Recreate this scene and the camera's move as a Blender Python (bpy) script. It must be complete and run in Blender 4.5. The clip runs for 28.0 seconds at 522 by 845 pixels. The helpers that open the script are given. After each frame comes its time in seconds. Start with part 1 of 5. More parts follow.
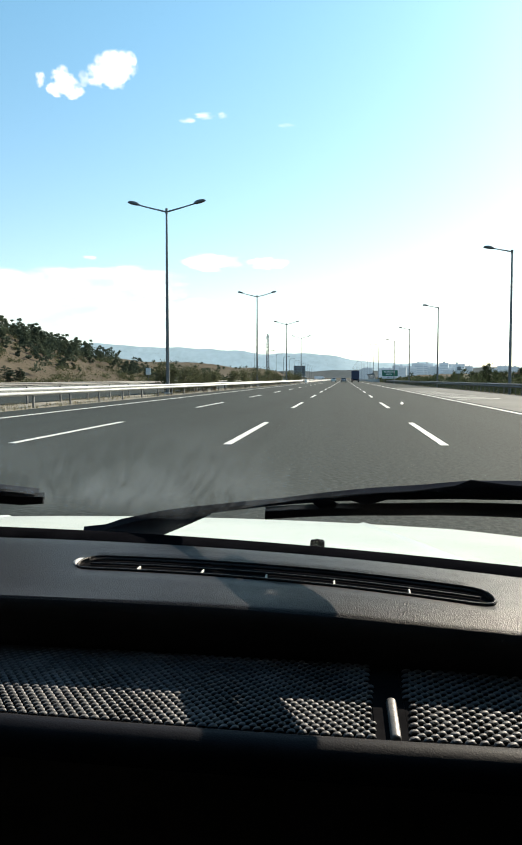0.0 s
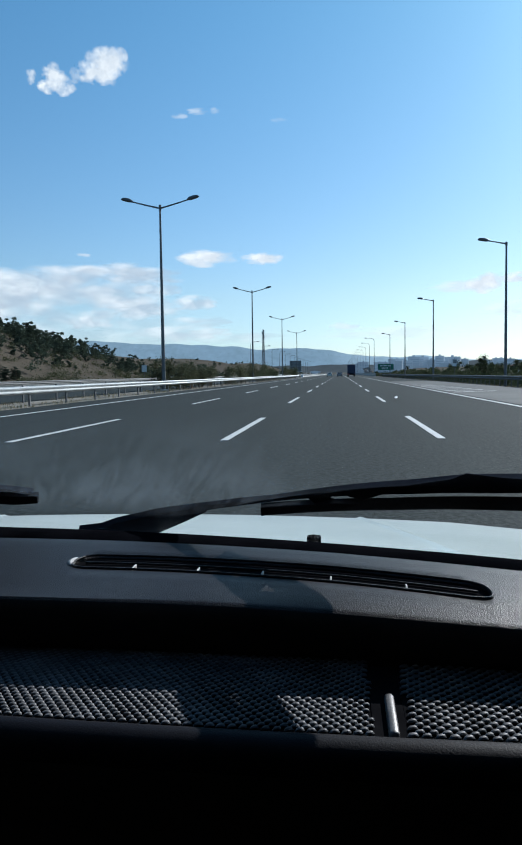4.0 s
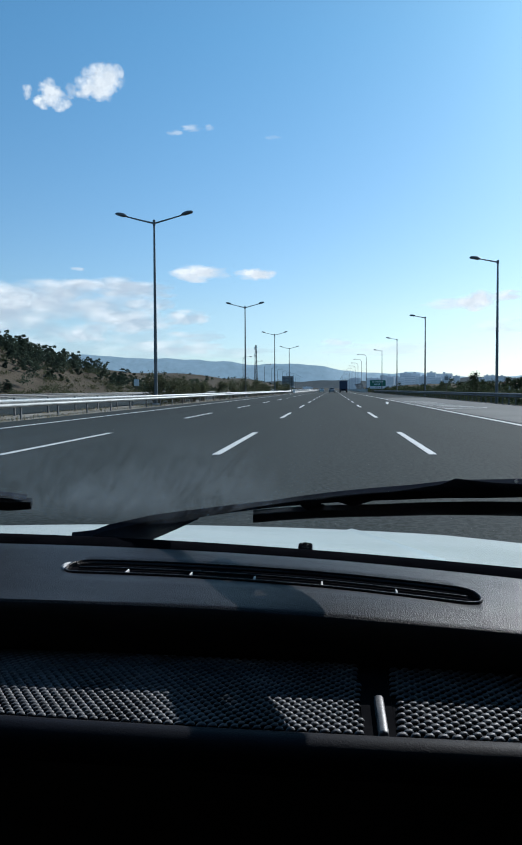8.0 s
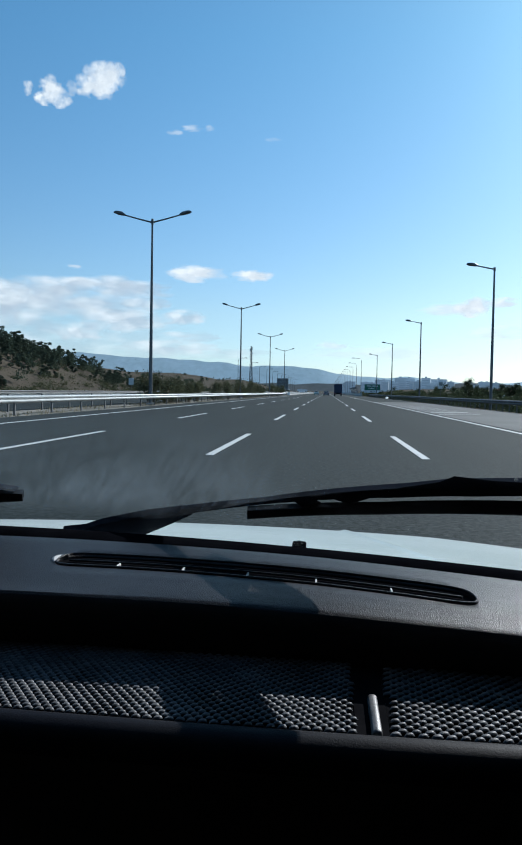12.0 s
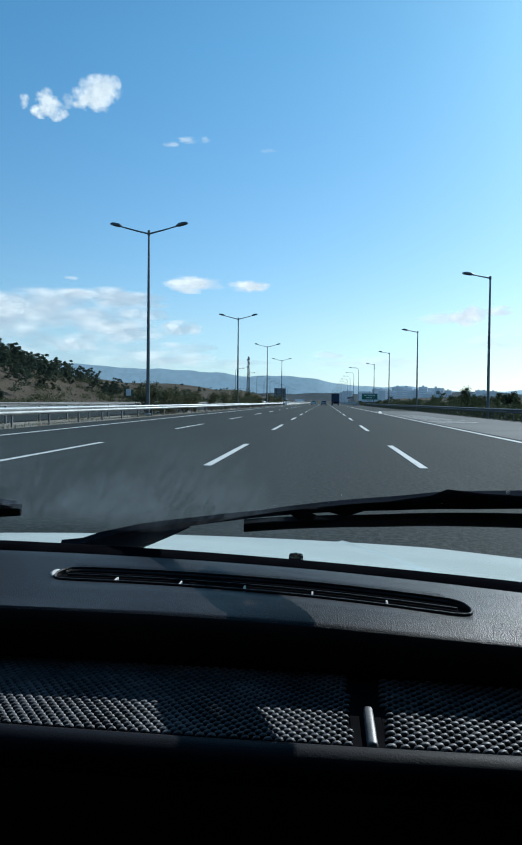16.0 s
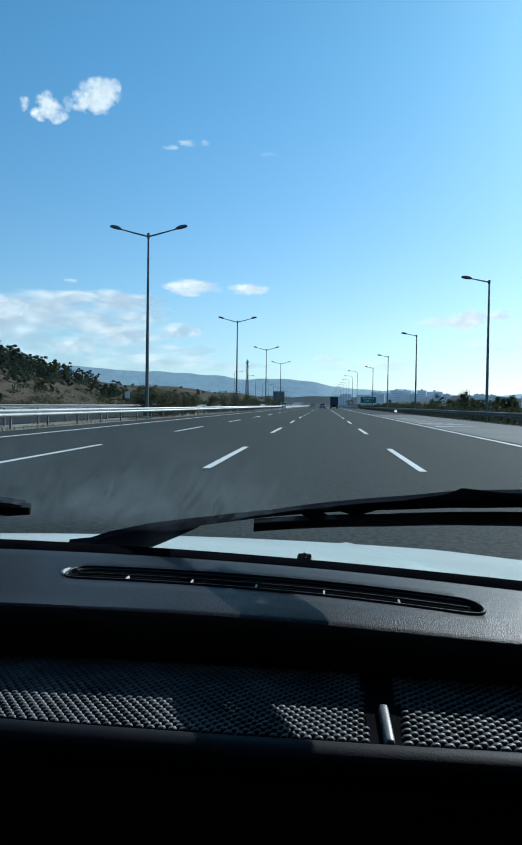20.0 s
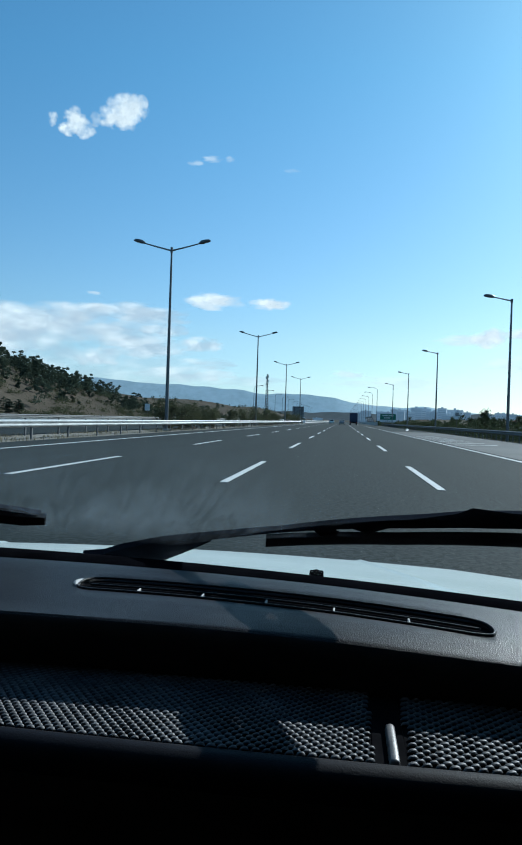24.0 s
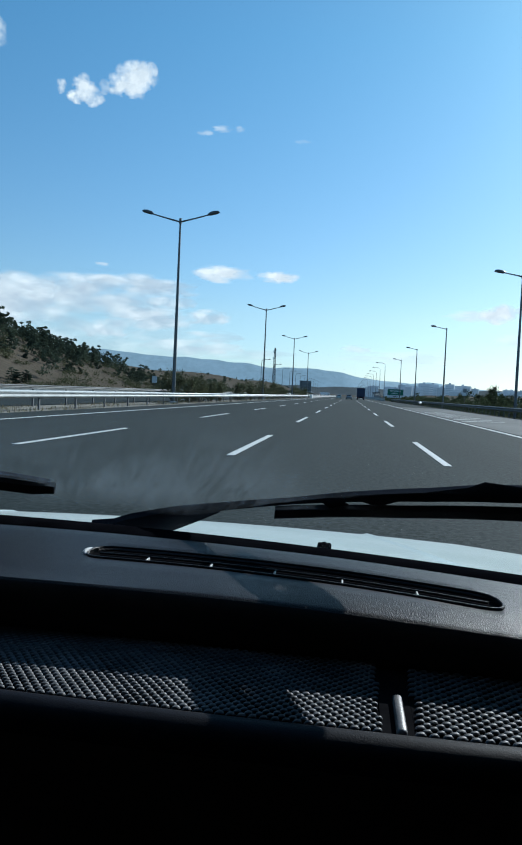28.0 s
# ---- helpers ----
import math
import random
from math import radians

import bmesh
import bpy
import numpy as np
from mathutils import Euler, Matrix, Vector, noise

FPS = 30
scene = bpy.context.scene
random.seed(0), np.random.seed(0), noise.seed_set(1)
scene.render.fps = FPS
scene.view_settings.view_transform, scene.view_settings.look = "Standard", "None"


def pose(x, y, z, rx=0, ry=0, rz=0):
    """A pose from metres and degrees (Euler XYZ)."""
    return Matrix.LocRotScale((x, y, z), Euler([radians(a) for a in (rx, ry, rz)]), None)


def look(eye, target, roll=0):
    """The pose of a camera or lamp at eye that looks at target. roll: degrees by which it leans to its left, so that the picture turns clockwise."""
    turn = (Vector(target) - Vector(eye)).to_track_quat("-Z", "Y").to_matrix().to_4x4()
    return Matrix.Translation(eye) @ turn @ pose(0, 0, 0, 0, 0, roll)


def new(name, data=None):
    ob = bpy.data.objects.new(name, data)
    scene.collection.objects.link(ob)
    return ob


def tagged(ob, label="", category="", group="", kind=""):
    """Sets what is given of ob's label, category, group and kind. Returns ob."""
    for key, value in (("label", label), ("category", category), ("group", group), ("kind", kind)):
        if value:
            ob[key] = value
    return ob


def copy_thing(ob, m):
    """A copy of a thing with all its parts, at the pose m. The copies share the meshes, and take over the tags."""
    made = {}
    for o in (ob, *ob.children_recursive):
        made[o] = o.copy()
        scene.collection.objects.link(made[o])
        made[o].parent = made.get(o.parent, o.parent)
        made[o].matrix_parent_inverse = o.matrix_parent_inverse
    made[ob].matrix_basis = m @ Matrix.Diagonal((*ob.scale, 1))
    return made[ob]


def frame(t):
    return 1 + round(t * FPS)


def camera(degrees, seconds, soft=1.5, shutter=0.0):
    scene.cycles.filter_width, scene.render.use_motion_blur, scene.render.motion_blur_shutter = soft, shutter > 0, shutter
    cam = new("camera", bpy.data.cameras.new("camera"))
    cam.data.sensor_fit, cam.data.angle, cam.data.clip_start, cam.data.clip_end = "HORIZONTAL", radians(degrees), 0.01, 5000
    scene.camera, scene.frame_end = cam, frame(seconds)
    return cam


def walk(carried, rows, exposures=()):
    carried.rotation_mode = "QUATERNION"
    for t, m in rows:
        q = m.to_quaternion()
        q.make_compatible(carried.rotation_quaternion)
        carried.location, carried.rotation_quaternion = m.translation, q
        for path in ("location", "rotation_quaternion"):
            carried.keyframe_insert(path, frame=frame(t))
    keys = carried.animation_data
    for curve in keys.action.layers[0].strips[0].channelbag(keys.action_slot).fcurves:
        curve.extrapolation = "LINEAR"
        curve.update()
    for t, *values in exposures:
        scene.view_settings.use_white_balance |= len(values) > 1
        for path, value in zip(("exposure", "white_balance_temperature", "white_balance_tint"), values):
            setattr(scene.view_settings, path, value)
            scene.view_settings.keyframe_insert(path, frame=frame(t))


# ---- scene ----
# The place: a car stands on a motorway; the camera is held over its passenger dashboard and looks out ahead.
# x to the right, y along the road, z up. One unit is one metre.

# ---------------------------------------------------------------- camera
EXPOSURE, KELVIN, TINT = 0.31, 5850, 9
CLOUD_GLOW = 0.8
cam = camera(38.18, 28.0, soft=1.8)
POSES = [  # seconds, x, y, z, yaw to the left, pitch up, roll
    (0.0, 0.0051, 0.0026, 1.1204, 6.31, -3.31, 0.01),
    (0.5, 0.0011, -0.0032, 1.1220, 5.37, -1.41, -0.40),
    (1.0, 0.0050, 0.0008, 1.1187, 5.94, -2.17, -1.37),
    (1.5, 0.0008, 0.0056, 1.1237, 6.80, -3.69, -0.79),
    (2.0, -0.0080, 0.0085, 1.1155, 5.23, -3.82, -0.11),
    (2.5, 0.0016, 0.0018, 1.1177, 5.80, -1.77, -0.87),
    (3.0, 0.0072, -0.0023, 1.1109, 5.14, -0.63, -1.25),
    (3.5, 0.0072, 0.0031, 1.1230, 5.79, -3.01, -1.00),
    (5.5, -0.0035, 0.0109, 1.1070, 6.26, -4.12, -0.64),
    (6.0, -0.0138, 0.0048, 1.1136, 4.72, -3.26, 1.10),
    (6.5, -0.0048, 0.0149, 1.1097, 5.43, -5.71, 0.76),
    (7.0, -0.0085, 0.0102, 1.1107, 4.91, -5.29, 0.49),
    (7.5, -0.0025, 0.0008, 1.1200, 4.82, -3.14, 0.80),
    (8.0, 0.0069, -0.0024, 1.1131, 5.44, -2.51, -0.28),
    (8.5, 0.0042, 0.0097, 1.1132, 5.85, -3.98, -0.17),
    (9.0, -0.0048, 0.0232, 1.1077, 4.08, -5.33, 1.02),
    (9.5, 0.0038, 0.0181, 1.1111, 4.22, -5.69, 0.32),
    (10.0, -0.0025, 0.0152, 1.1027, 4.32, -3.97, 0.84),
    (10.5, -0.0031, 0.0172, 1.1053, 5.17, -4.95, 0.84),
    (11.0, -0.0028, 0.0124, 1.1037, 4.73, -3.82, 1.10),
    (11.5, 0.0003, 0.0093, 1.1054, 4.81, -3.14, 0.88),
    (12.0, 0.0036, 0.0057, 1.1061, 4.98, -2.38, 0.99),
    (12.5, -0.0052, 0.0038, 1.1084, 4.82, -2.25, 1.17),
    (13.0, -0.0054, -0.0165, 1.1105, 4.09, 2.35, 1.66),
    (13.5, -0.0099, -0.0295, 1.1201, 5.35, 3.11, 1.70),
    (15.5, 0.0036, -0.0026, 1.1088, 5.09, -1.41, 1.19),
    (16.0, 0.0061, -0.0015, 1.1103, 4.81, -1.62, 0.58),
    (16.5, 0.0018, -0.0003, 1.1033, 4.55, -1.71, 0.89),
    (17.0, 0.0089, -0.0041, 1.1085, 5.00, -1.35, 0.54),
    (17.5, 0.0046, -0.0004, 1.1046, 5.03, -1.24, 0.54),
    (18.0, 0.0061, -0.0018, 1.1090, 4.23, -1.03, 0.09),
    (18.5, 0.0030, -0.0033, 1.1010, 3.97, -0.71, 0.44),
    (19.0, -0.0036, -0.0035, 1.1046, 3.79, -0.99, 0.88),
    (19.5, 0.0003, -0.0039, 1.1002, 4.41, -0.60, 0.46),
    (20.0, -0.0062, -0.0039, 1.1066, 4.71, -1.39, 0.79),
    (20.5, -0.0017, -0.0057, 1.0993, 5.15, 0.18, 0.71),
    (22.5, 0.0046, -0.0138, 1.1103, 5.58, 0.23, 0.35),
    (23.0, 0.0063, -0.0216, 1.1131, 5.38, 1.51, 0.28),
    (23.5, 0.0004, -0.0106, 1.1100, 6.29, -0.80, 0.79),
    (24.0, -0.0008, -0.0076, 1.1078, 6.18, -0.31, 1.89),
    (24.5, 0.0049, -0.0078, 1.1030, 7.03, -0.21, 0.88),
    (25.0, 0.0005, -0.0113, 1.1101, 7.63, -0.41, 0.53),
    (25.5, -0.0069, 0.0038, 1.0960, 7.08, -2.71, 2.15),
    (26.0, 0.0066, -0.0062, 1.1155, 5.98, -0.89, 1.36),
    (26.5, 0.0111, -0.0078, 1.1068, 5.28, -0.82, 1.50),
    (27.0, -0.0051, -0.0018, 1.1042, 4.57, -2.43, 3.18),
    (27.5, 0.0001, 0.0028, 1.1043, 5.45, -3.49, 2.44),
    (28.0, -0.0046, -0.0047, 1.1053, 6.62, -2.32, 2.63),
]


def held(x, y, z, yaw, pitch, roll):
    a, b = radians(yaw), radians(pitch)
    ahead = Vector((-math.sin(a) * math.cos(b), math.cos(a) * math.cos(b), math.sin(b)))
    return look((x, y, z), Vector((x, y, z)) + ahead, roll)


walk(cam, [(t, held(*p)) for t, *p in POSES],
     exposures=[(t, EXPOSURE + more, KELVIN - cool, TINT - green) for t, more, cool, green in ((0.0, 0.9, -1700, 0), (0.3, 0.42, -800, 0), (0.7, 0.14, -250, 0), (1.2, 0.05, -80, 0), (3.0, 0.03, 0, 0), (5.5, 0.0, 0, 0), (11.0, 0.0, 0, 0), (12.5, 0.0, 60, 2), (16.0, 0.0, 230, 6), (24.0, 0.0, 330, 8), (28.0, 0.0, 200, 5))])

# ---------------------------------------------------------------- light
SUN_AZ, SUN_EL = radians(32), radians(28.7)
world = bpy.data.worlds.new("sky")
scene.world = world
world.use_nodes = True
wn = world.node_tree
sky = wn.nodes.new("ShaderNodeTexSky")
sky.sky_type = "NISHITA"
sky.sun_disc = False
sky.sun_elevation, sky.sun_rotation = SUN_EL, SUN_AZ
sky.altitude, sky.air_density, sky.dust_density, sky.ozone_density = 500, 1.0, 0.7, 2.9
wn.nodes["Background"].inputs["Strength"].default_value = 0.095
deep = wn.nodes.new("ShaderNodeMix")  # a clear, deep autumn blue
deep.data_type, deep.blend_type = "RGBA", "MULTIPLY"
deep.inputs[0].default_value = 1.0
way = wn.nodes.new("ShaderNodeTexCoord")
axes = wn.nodes.new("ShaderNodeSeparateXYZ")
wn.links.new(way.outputs["Generated"], axes.inputs[0])
haze = wn.nodes.new("ShaderNodeValToRGB")  # paler towards the horizon, where the air is thick
haze.color_ramp.elements[0].position, haze.color_ramp.elements[1].position = 0.0, 0.42
haze.color_ramp.elements[0].color, haze.color_ramp.elements[1].color = (0.71, 0.85, 1.06, 1), (0.72, 1.06, 1.06, 1)
haze.color_ramp.elements.new(0.1).color = (0.86, 0.915, 0.915, 1)
wn.links.new(axes.outputs[2], haze.inputs[0])
wn.links.new(haze.outputs["Color"], deep.inputs[7])
wn.links.new(sky.outputs[0], deep.inputs[6])
wn.links.new(deep.outputs[2], wn.nodes["Background"].inputs["Color"])
sun = new("sun", bpy.data.lights.new("sun", "SUN"))
sun.data.energy, sun.data.angle, sun.data.color = 5.0, radians(0.53), (1.0, 0.95, 0.88)
sun.matrix_world = look((math.sin(SUN_AZ) * math.cos(SUN_EL) * 50, math.cos(SUN_AZ) * math.cos(SUN_EL) * 50, math.sin(SUN_EL) * 50), (0, 0, 0))


# ---------------------------------------------------------------- materials
def nodes_of(name):
    m = bpy.data.materials.new(name)
    m.use_nodes = True
    t = m.node_tree
    return m, t, t.nodes["Principled BSDF"]


def matt(m, level):
    m.node_tree.nodes["Principled BSDF"].inputs["Specular IOR Level"].default_value = level
    return m


def noise_node(t, scale, detail=4, rough=0.6, stretch=None, space="Object"):
    co = t.nodes.new("ShaderNodeTexCoord")
    n = t.nodes.new("ShaderNodeTexNoise")
    n.inputs["Scale"].default_value, n.inputs["Detail"].default_value, n.inputs["Roughness"].default_value = scale, detail, rough
    src = co.outputs[space]
    if stretch:
        mp = t.nodes.new("ShaderNodeMapping")
        mp.inputs["Scale"].default_value = stretch
        t.links.new(src, mp.inputs["Vector"])
        src = mp.outputs[0]
    t.links.new(src, n.inputs["Vector"])
    return n.outputs["Fac"]


def ramp(t, fac, lo, hi, a, b):
    r = t.nodes.new("ShaderNodeValToRGB")
    r.color_ramp.elements[0].position, r.color_ramp.elements[1].position = lo, hi
    r.color_ramp.elements[0].color, r.color_ramp.elements[1].color = (*a, 1), (*b, 1)
    t.links.new(fac, r.inputs[0])
    return r.outputs["Color"]


def mix(t, fac, a, b, mode="MIX"):
    m = t.nodes.new("ShaderNodeMix")
    m.data_type, m.blend_type = "RGBA", mode
    for key, v in ((0, fac), (6, a), (7, b)):
        if isinstance(v, bpy.types.NodeSocket):
            t.links.new(v, m.inputs[key])
        elif isinstance(v, tuple):
            m.inputs[key].default_value = (*v, 1)
        else:
            m.inputs[key].default_value = v
    return m.outputs[2]


def bump(t, p, height, strength, distance):
    b = t.nodes.new("ShaderNodeBump")
    b.inputs["Strength"].default_value, b.inputs["Distance"].default_value = strength, distance
    t.links.new(height, b.inputs["Height"])
    t.links.new(b.outputs[0], p.inputs["Normal"])


def surface(name, a, b, coarse, fine, rough=0.8, metal=0.0, relief=0.0, dist=0.01, stretch=None, vary=0.0, grain=0.25):
    """Two tones mixed by a coarse and a fine noise, with relief from the fine one."""
    m, t, p = nodes_of(name)
    big = noise_node(t, coarse, 5, 0.6, stretch)
    small = noise_node(t, fine, 3, 0.6, stretch)
    col = ramp(t, big, 0.35, 0.65, a, b)
    col = mix(t, grain, col, ramp(t, small, 0.3, 0.7, tuple(v * 0.6 for v in a), tuple(min(1, v * 1.25) for v in b)))
    if vary:
        info = t.nodes.new("ShaderNodeObjectInfo")
        col = mix(t, vary, col, ramp(t, info.outputs["Random"], 0, 1, tuple(v * 0.55 for v in a), tuple(min(1, v * 1.4) for v in b)))
    t.links.new(col, p.inputs["Base Color"])
    p.inputs["Roughness"].default_value, p.inputs["Metallic"].default_value = rough, metal
    if relief:
        bump(t, p, small, relief, dist)
    return m


def asphalt_material():
    m, t, p = nodes_of("asphalt")
    big = noise_node(t, 0.12, 4, 0.6)
    lanes = noise_node(t, 0.9, 3, 0.5, (1.0, 0.02, 1.0))
    grit = noise_node(t, 95, 2, 0.7)
    spots = noise_node(t, 17, 4, 0.75)
    col = ramp(t, big, 0.35, 0.65, (0.0140, 0.0184, 0.0190), (0.0233, 0.0304, 0.0309))
    col = mix(t, 0.6, col, ramp(t, lanes, 0.35, 0.65, (0.0095, 0.0118, 0.0119), (0.0331, 0.0406, 0.0401)))
    col = mix(t, 0.52, col, ramp(t, grit, 0.38, 0.68, (0.0080, 0.0101, 0.0099), (0.0663, 0.0802, 0.0784)))
    col = mix(t, 0.42, col, ramp(t, spots, 0.42, 0.66, (0.0060, 0.0077, 0.0078), (0.0724, 0.0887, 0.0894)))
    t.links.new(col, p.inputs["Base Color"])
    p.inputs["Roughness"].default_value = 0.85
    p.inputs["IOR"].default_value = 1.12
    bump(t, p, grit, 0.7, 0.006)
    return m


def line_paint():
    m, t, p = nodes_of("road_paint")
    worn = noise_node(t, 9, 6, 0.75)
    col = ramp(t, worn, 0.3, 0.48, (0.2, 0.2, 0.195), (0.5, 0.5, 0.485))
    t.links.new(col, p.inputs["Base Color"])
    p.inputs["Roughness"].default_value = 0.7
    return m


def dash_material():
    """Grained soft plastic, greyed by dust on its top."""
    m, t, p = nodes_of("grained_plastic")
    co = t.nodes.new("ShaderNodeTexCoord")
    v = t.nodes.new("ShaderNodeTexVoronoi")
    v.inputs["Scale"].default_value = 950
    t.links.new(co.outputs["Object"], v.inputs["Vector"])
    dust = noise_node(t, 14, 5, 0.65)
    fine = noise_node(t, 700, 2, 0.6)
    col = ramp(t, dust, 0.35, 0.7, (0.0029, 0.0023, 0.0033), (0.0068, 0.0054, 0.0072))
    col = mix(t, 0.3, col, ramp(t, fine, 0.35, 0.7, (0.005, 0.004, 0.0044), (0.036, 0.031, 0.031)))
    t.links.new(col, p.inputs["Base Color"])
    p.inputs["Roughness"].default_value = 0.43
    p.inputs["IOR"].default_value = 1.2
    p.inputs["Specular IOR Level"].default_value = 0.57
    bump(t, p, v.outputs["Distance"], 0.42, 0.001)
    return m


def glass_material():
    """Thin windscreen glass: clear, with a faint film of dust and a weak gloss."""
    m = bpy.data.materials.new("windscreen_glass")
    m.use_nodes = True
    t = m.node_tree
    t.nodes.remove(t.nodes["Principled BSDF"])
    clear = t.nodes.new("ShaderNodeBsdfTransparent")
    clear.inputs[0].default_value = (0.95, 0.97, 0.96, 1)
    gloss = t.nodes.new("ShaderNodeBsdfGlossy")
    gloss.inputs["Roughness"].default_value = 0.02
    film = t.nodes.new("ShaderNodeBsdfTranslucent")
    film.inputs[0].default_value = (0.5, 0.6, 0.7, 1)
    co = t.nodes.new("ShaderNodeTexCoord")
    turn = t.nodes.new("ShaderNodeMapping")  # strokes left by the wiper lean to one side
    turn.inputs["Rotation"].default_value = (0, radians(-38), 0)
    t.links.new(co.outputs["Object"], turn.inputs["Vector"])
    drawn = t.nodes.new("ShaderNodeMapping")
    drawn.inputs["Scale"].default_value = (150, 20, 20)
    t.links.new(turn.outputs[0], drawn.inputs["Vector"])
    strokes = t.nodes.new("ShaderNodeTexNoise")
    strokes.inputs["Scale"].default_value, strokes.inputs["Detail"].default_value, strokes.inputs["Roughness"].default_value = 1.0, 5, 0.65
    t.links.new(drawn.outputs[0], strokes.inputs["Vector"])
    patches = noise_node(t, 9, 4, 0.6)
    both = t.nodes.new("ShaderNodeMath")
    both.operation = "ADD"
    for k, src in ((0, strokes.outputs["Fac"]), (1, patches)):
        t.links.new(src, both.inputs[k])
    half = t.nodes.new("ShaderNodeMath")
    half.operation = "MULTIPLY"
    half.inputs[1].default_value = 0.5
    t.links.new(both.outputs[0], half.inputs[0])
    smear = half.outputs[0]
    amount = ramp(t, smear, 0.42, 0.68, (0.012, 0.012, 0.012), (0.075, 0.075, 0.075))
    sep = t.nodes.new("ShaderNodeSeparateXYZ")
    t.links.new(co.outputs["Object"], sep.inputs[0])
    up = t.nodes.new("ShaderNodeMapRange")  # unwiped dust lies low on the glass
    for key, v in (("From Min", 0.99), ("From Max", 1.09), ("To Min", 1.0), ("To Max", 0.0)):
        up.inputs[key].default_value = v
    t.links.new(sep.outputs[2], up.inputs["Value"])
    low = t.nodes.new("ShaderNodeMapRange")  # and the wiper's foot keeps the lowest edge clean
    for key, v in (("From Min", 0.955), ("From Max", 0.985), ("To Min", 0.0), ("To Max", 1.0)):
        low.inputs[key].default_value = v
    t.links.new(sep.outputs[2], low.inputs["Value"])
    side = t.nodes.new("ShaderNodeMapRange")  # the passenger's half is wiped cleaner
    for key, v in (("From Min", -0.14), ("From Max", 0.06), ("To Min", 1.0), ("To Max", 0.08)):
        side.inputs[key].default_value = v
    t.links.new(sep.outputs[0], side.inputs["Value"])
    amount = mix(t, 1.0, mix(t, 1.0, amount, up.outputs["Result"], "MULTIPLY"), low.outputs["Result"], "MULTIPLY")
    amount = mix(t, 1.0, amount, side.outputs["Result"], "MULTIPLY")
    a = t.nodes.new("ShaderNodeMixShader")
    t.links.new(amount, a.inputs[0])
    t.links.new(clear.outputs[0], a.inputs[1])
    t.links.new(film.outputs[0], a.inputs[2])
    fres = t.nodes.new("ShaderNodeFresnel")
    fres.inputs[0].default_value = 1.06
    b = t.nodes.new("ShaderNodeMixShader")
    t.links.new(fres.outputs[0], b.inputs[0])
    t.links.new(a.outputs[0], b.inputs[1])
    t.links.new(gloss.outputs[0], b.inputs[2])
    t.links.new(b.outputs[0], t.nodes["Material Output"].inputs[0])
    return m


